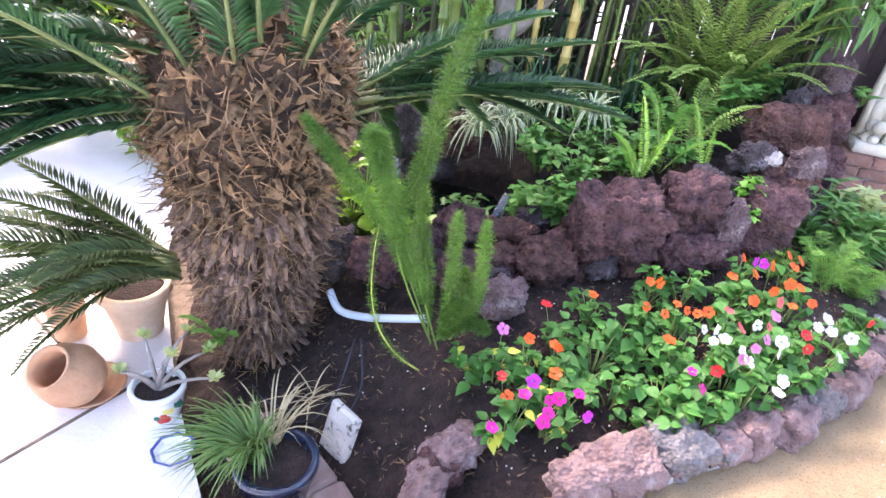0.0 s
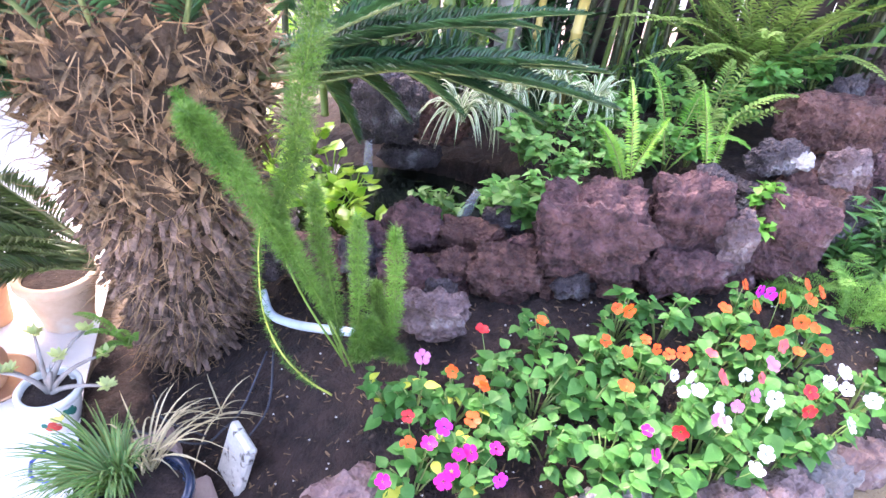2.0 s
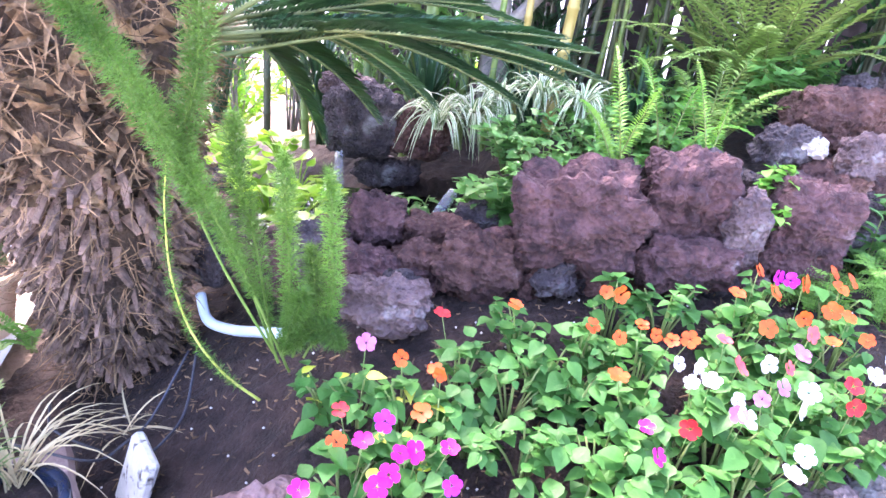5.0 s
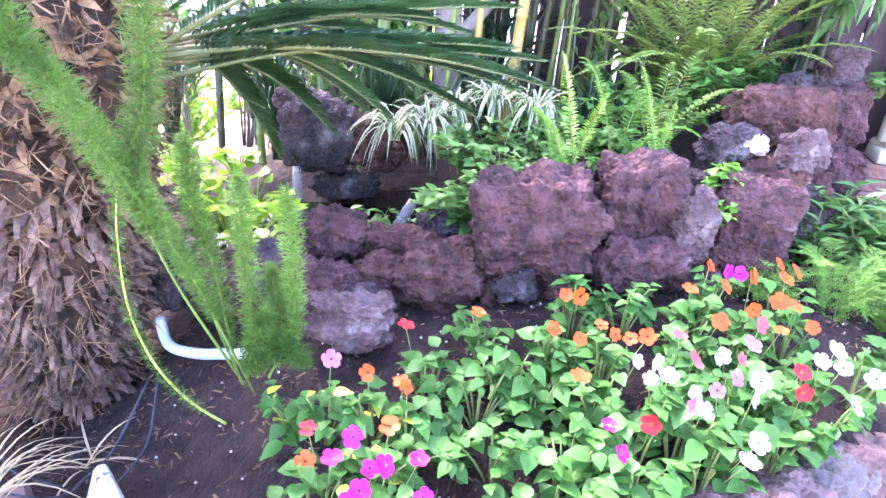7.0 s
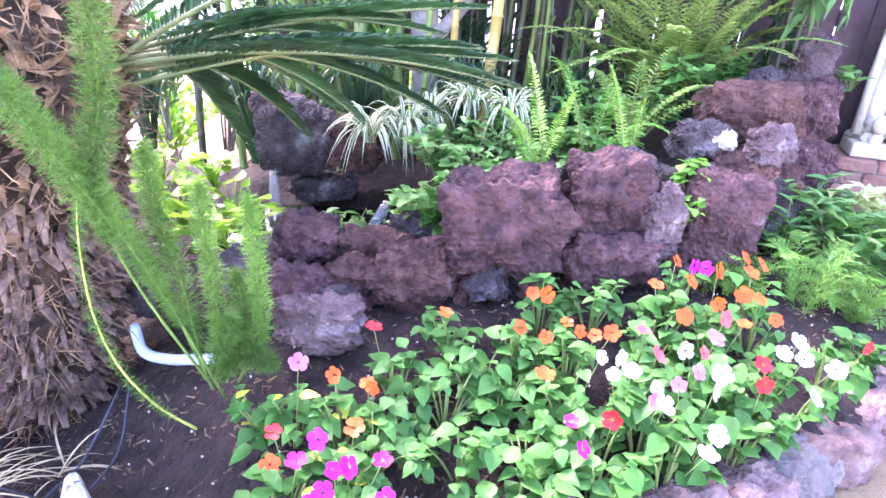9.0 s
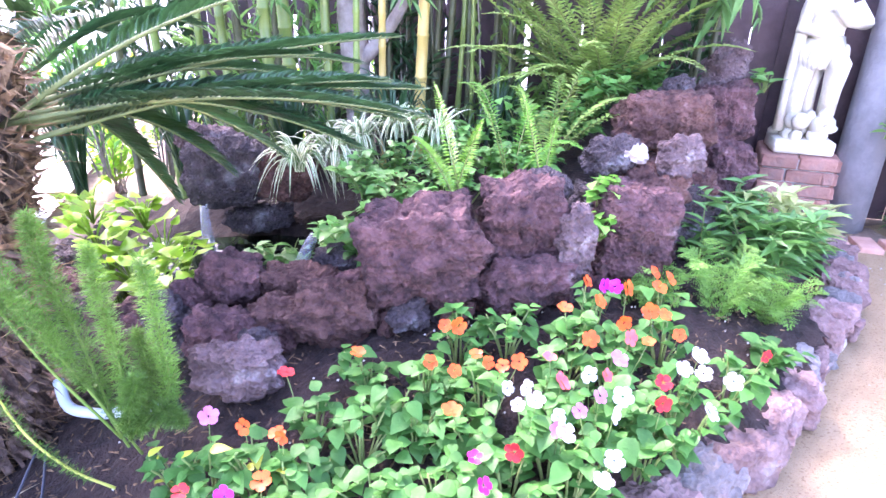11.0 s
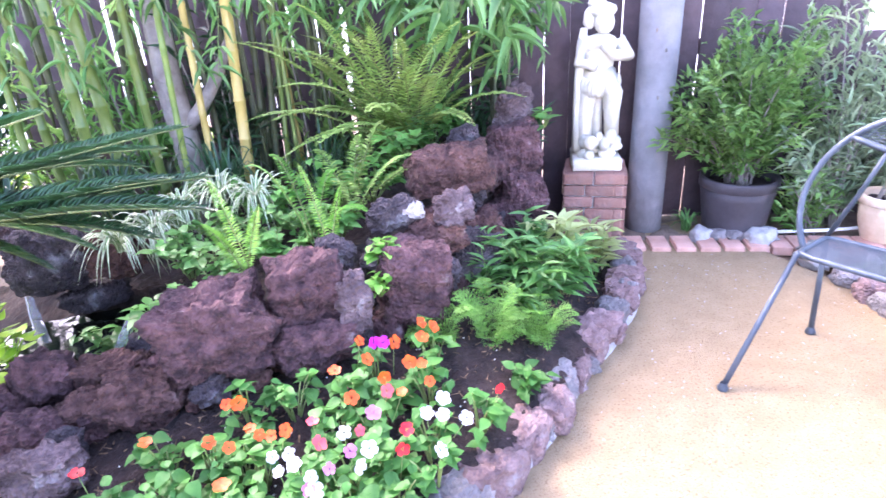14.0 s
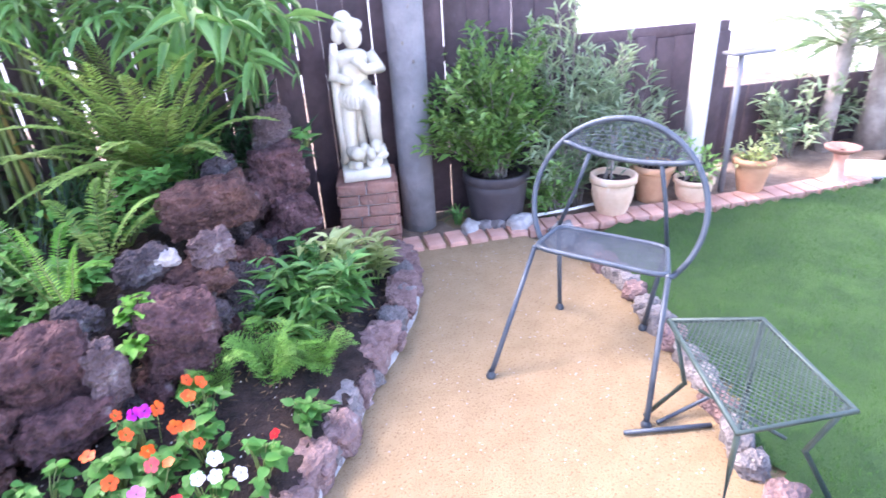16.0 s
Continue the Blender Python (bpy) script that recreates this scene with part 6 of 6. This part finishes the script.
part("hook", tube(bmesh.new(), bezier((0.0, 0.04, 0.015), (0.12, 0.02, 0.0), (0.2, -0.06, 0.08), 10), 0.007, 8), M_METAL, stand)

# ---- patio corner ----
M_GRASSY = mat("olive_grass_leaf", (0.16, 0.24, 0.05), (0.34, 0.38, 0.12), 6, 0.5, 0.1, 40, trans=0.3, vary=0.3)
chim = thing("terracotta_jar", "round orange terracotta jar with a wide side opening on a saucer", "jar", (-1.1, 1.78, -0.3))
part("body", lathe(bmesh.new(), [(0.001, 0.0), (0.07, 0.0), (0.1, 0.04), (0.115, 0.1), (0.1, 0.17), (0.075, 0.2), (0.08, 0.215), (0.07, 0.215), (0.06, 0.19), (0.085, 0.1), (0.05, 0.03)], 36), M_TERRA, chim).matrix_basis = pose(0, 0, 0.03, 30, -22, 0)
part("saucer", lathe(bmesh.new(), [(0.001, 0), (0.11, 0), (0.125, 0.018), (0.115, 0.018), (0.1, 0.008), (0.001, 0.008)], 36), M_TERRA, chim)
pot((-1.0, 2.12, -0.3), 0.13, 0.24, M_TERRA_PALE, "large pale lichened terracotta pot on the patio", "terracotta_pot", 0.015, 0.66)
pot((-1.26, 2.1, -0.3), 0.08, 0.26, M_TERRA, "tall orange terracotta pot on the patio", "terracotta_pot", 0.012, 0.7)
fp = pot((-0.82, 1.62, -0.3), 0.085, 0.15, M_CERAMIC, "white ceramic pot painted with flowers holding a jade plant", "painted_pot", 0.01, 0.7, 0.05)
for k, (m, da, z, s) in enumerate(((M_RED_PAINT, 0.0, 0.05, 0.016), (M_RED_PAINT, 0.22, 0.045, 0.014), (M_RED_PAINT, 0.1, 0.065, 0.012), (M_YEL_PAINT, 0.35, 0.085, 0.016), (M_YEL_PAINT, 0.2, 0.09, 0.012), (M_GRN_PAINT, 0.75, 0.1, 0.018), (M_GRN_PAINT, 0.9, 0.085, 0.014), (M_GRN_PAINT, -0.2, 0.06, 0.01))):
    a = -1.35 + da
    bm = bmesh.new()
    bmesh.ops.create_circle(bm, cap_ends=True, segments=10, radius=s)
    part("painted_flower", bm, m, fp).matrix_basis = pose(0, 0, 0, 0, 0, math.degrees(a)) @ pose(0.0715 + 0.12 * z, 0, z, 0, 82, 0)
e = thing("jade_plant", "small jade plant with bare grey branches and rosettes", "succulent", (-0.82, 1.62, -0.18))
for tip in ((-0.1, -0.03, 0.12), (0.06, 0.0, 0.16), (0.18, 0.04, 0.14), (0.1, 0.1, 0.18), (-0.04, 0.08, 0.18), (0.2, -0.04, 0.08), (-0.12, 0.04, 0.06)):
    part("branch", tube(bmesh.new(), bezier((0, 0, 0), (tip[0] * 0.3, tip[1] * 0.3, tip[2] * 0.8), tip, 6), [0.011, 0.009, 0.008, 0.006, 0.005, 0.004], 8), M_BARK, e)
    vs, fs = [], []
    for i in range(11):
        a = i * 2.4
        put(vs, fs, leaf_data(0.035, 0.017, -0.2, 0.2, 4, 0.9), aim(tip, (math.cos(a), math.sin(a), R(0.1, 1.0))))
    under(raw("rosette", vs, fs, M_PALE_LEAF), e)
dish = thing("ceramic_dish", "white octagonal ceramic dish with a blue patterned rim", "dish", (-0.75, 1.44, -0.3))
part("plate", lathe(bmesh.new(), [(0.001, 0.004), (0.05, 0.004), (0.072, 0.02), (0.068, 0.02), (0.048, 0.009), (0.001, 0.009)], 8), M_CERAMIC, dish, smooth=False)
part("blue_rim", lathe(bmesh.new(), [(0.0725, 0.0175), (0.075, 0.021), (0.071, 0.023), (0.064, 0.0185)], 8), M_BLUE_PAINT, dish, smooth=False)
bp = pot((-0.4, 1.22, -0.3), 0.115, 0.2, M_BLUE_GLAZE, "dark blue glazed pot holding grassy leaves", "glazed_pot", 0.014, 0.7, 0.05)
strap((-0.45, 1.24, -0.14), 0.19, 0.16, 210, 0.007, [M_GRASSY, M_LANCE], "spiky green grassy plant in a blue glazed pot", "grassy_plant", droop=0.0, lean=(-0.12, 0.04))
strap((-0.42, 1.3, -0.14), 0.2, 0.15, 34, 0.006, [M_DRY, M_DRY], "dry straw-coloured leaves of the potted grass", "dry_grass", index=False, droop=0.4, lean=(0.05, 0.12))
strap((-0.3, 1.55, -0.2), 0.2, 0.05, 8, 0.006, [M_DRY, M_DRY], "dry straw blades lying on the soil", "dry_grass", index=False, droop=0.4)
for x, y, z, r, s in ((-0.5, 1.46, -0.27, 30, (0.2, 0.12, 0.06)), (-0.42, 1.4, -0.27, 125, (0.18, 0.12, 0.06)), (-0.3, 1.28, -0.27, 118, (0.16, 0.12, 0.06)), (-0.22, 1.14, -0.27, 115, (0.16, 0.12, 0.06))):
    tagged(obj("flagstone", slab(bmesh.new(), (x, y, z), s, r, 0.012, rough=0.003), M_FLAG, False), "brown flat stone edging the bed by the patio", "stone", "flat stones by the patio")
tagged(obj("stone_slab", slab(bmesh.new(), (-0.2, 1.38, -0.19), (0.14, 0.032, 0.19), 124, 0.01, 18, 0, 0.002), M_MARBLE, False), "white stone slab speckled with soil, leaning in the bed", "stone slab")
hose = thing("pipe", "short pale blue plastic pipe on the soil behind the foxtail fern", "pipe")
part("pipe", tube(bmesh.new(), smooth_line([(-0.22, 1.98, -0.02), (-0.18, 1.91, -0.07), (-0.09, 1.84, -0.055), (0.01, 1.77, -0.012), (0.14, 1.7, 0.035)], 24), 0.016, 12), M_HOSE, hose)
for k, line in enumerate((((-0.14, 1.62, 0.02), (-0.2, 1.5, -0.1), (-0.25, 1.45, -0.14), (-0.32, 1.42, -0.17), (-0.55, 1.5, -0.2)), ((-0.12, 1.62, 0.02), (-0.12, 1.5, -0.08), (-0.16, 1.42, -0.12), (-0.2, 1.4, -0.14)), ((-0.5, 1.6, -0.16), (-0.44, 1.5, -0.15), (-0.3, 1.44, -0.16)))):
    e = thing("cable", "thin black irrigation cable lying on the soil", "cable")
    part("cable", tube(bmesh.new(), smooth_line(line, 24), 0.0035, 6), M_CABLE, e)

# litter on the soil
vs, fs = [], []
for i in range(2800):
    x, y = R(-0.6, 2.6), R(0.95, 2.3)
    if y < edge_y(x) + 0.15:
        continue
    p = Vector((x, y, soil_height(x, y) + 0.014))
    put(vs, fs, wedge(aim(p, (R(-1, 1), R(-1, 1), R(-0.2, 0.3)), R(-1, 1)), R(0.006, 0.03), R(0.0012, 0.003), R(0.0008, 0.002)), Matrix())
tagged(raw("wood_chips", vs, fs, M_SCALE, False), "scattered brown wood chips and twigs on the soil", "mulch", kind="stuff")
vs, fs = [], []
for i in range(160):
    x, y = R(-0.4, 1.8), R(0.95, 1.7)
    if y < edge_y(x) + 0.15:
        continue
    put(vs, fs, ([(0, 0, 0.005), (0.004, 0, 0), (0, 0.004, 0), (-0.004, 0, 0), (0, -0.004, 0), (0, 0, -0.004)], [(0, 1, 2), (0, 2, 3), (0, 3, 4), (0, 4, 1), (5, 2, 1), (5, 3, 2), (5, 4, 3), (5, 1, 4)]), Matrix.Translation((x, y, soil_height(x, y) + 0.016)))
tagged(raw("perlite", vs, fs, M_MARBLE, False), "white perlite grains in the soil", "grit", kind="stuff")
vs, fs = [], []
for i in range(2600):
    x, y = R(0.4, 3.4), R(-0.6, 2.2)
    if y > edge_y(x) or x > lawn_x(y):
        continue
    s = R(0.002, 0.006)
    put(vs, fs, ([(0, 0, s), (s, 0, 0), (0, s, 0), (-s, 0, 0), (0, -s, 0)], [(0, 1, 2), (0, 2, 3), (0, 3, 4), (0, 4, 1)]), Matrix.Translation((x, y, 0)) @ Matrix.Rotation(R(0, 3), 4, "Z"))
tagged(raw("gravel", vs, fs, M_PATH, False), "small loose golden gravel on the path", "gravel", kind="stuff")

# hedge that closes the patio side
for k, (x, y) in enumerate(((-3.0, 3.7), (-2.6, 4.5), (-3.4, 5.0), (-2.0, 4.7), (-3.6, 2.8), (-1.5, 4.6), (-3.0, 4.4))):
    shrub((x, y, -0.3), (0.8, 0.7), 1.9, 22, 1300, (0.16, 0.06), M_HEDGE, "dark green shrub beyond the patio", "far_shrub")

for x, y in ((-0.9, 5.2), (-0.3, 5.6), (0.4, 5.8), (1.2, 5.6), (-1.4, 4.0)):
    shrub((x, y, -0.4), (0.5, 0.4), 1.3, 12, 420, (0.12, 0.05), M_HYAC, "sunlit yellow-green shrub beyond the bamboo", "far_shrub")

# dense growth between the bamboo and the fence
for n in range(8):
    x = -0.7 + 0.45 * n
    shrub((x, 3.98 - 0.4 * x, 0.0), (0.34, 0.16), 1.7, 9, 420, (0.13, 0.024), (M_COVER, M_CYCAD, M_SHRUB)[n % 3], "leafy green growth between the bamboo culms and the fence", "undergrowth")
for x, y, z, h in ((1.95, 2.68, 0.62, 0.22), (2.12, 2.72, 0.66, 0.24), (1.62, 2.5, 0.5, 0.2), (1.42, 2.32, 0.42, 0.16), (1.15, 2.3, 0.36, 0.16)):
    leafy((x, y, z), (0.16, 0.08), h, 110, M_COVER, "bright leafy groundcover spilling over the upper rocks", leaf=(0.05, 0.036), shape=0.65)

# loose grit and crumbs on the granite path
grit_v, grit_f = [], []
for i in range(1500):
    x, y = R(0.6, 3.6), R(-0.3, 2.2)
    if y > edge_y(min(x, 2.6)) - 0.12 and x < 2.75:
        continue
    s, a, b = R(0.0015, 0.005), R(0, 6.283), len(grit_v)
    for k in range(4):
        grit_v.append((x + s * math.cos(a + 1.571 * k) * R(0.6, 1.2), y + s * math.sin(a + 1.571 * k) * R(0.6, 1.2), 0.002))
    grit_v.append((x, y, 0.003 + s * 0.6))
    grit_f += [(b, b + 1, b + 4), (b + 1, b + 2, b + 4), (b + 2, b + 3, b + 4), (b + 3, b, b + 4)]
tagged(raw("grit", grit_v, grit_f, M_MORTAR, False), "pale grit scattered over the granite path", "gravel", kind="stuff")
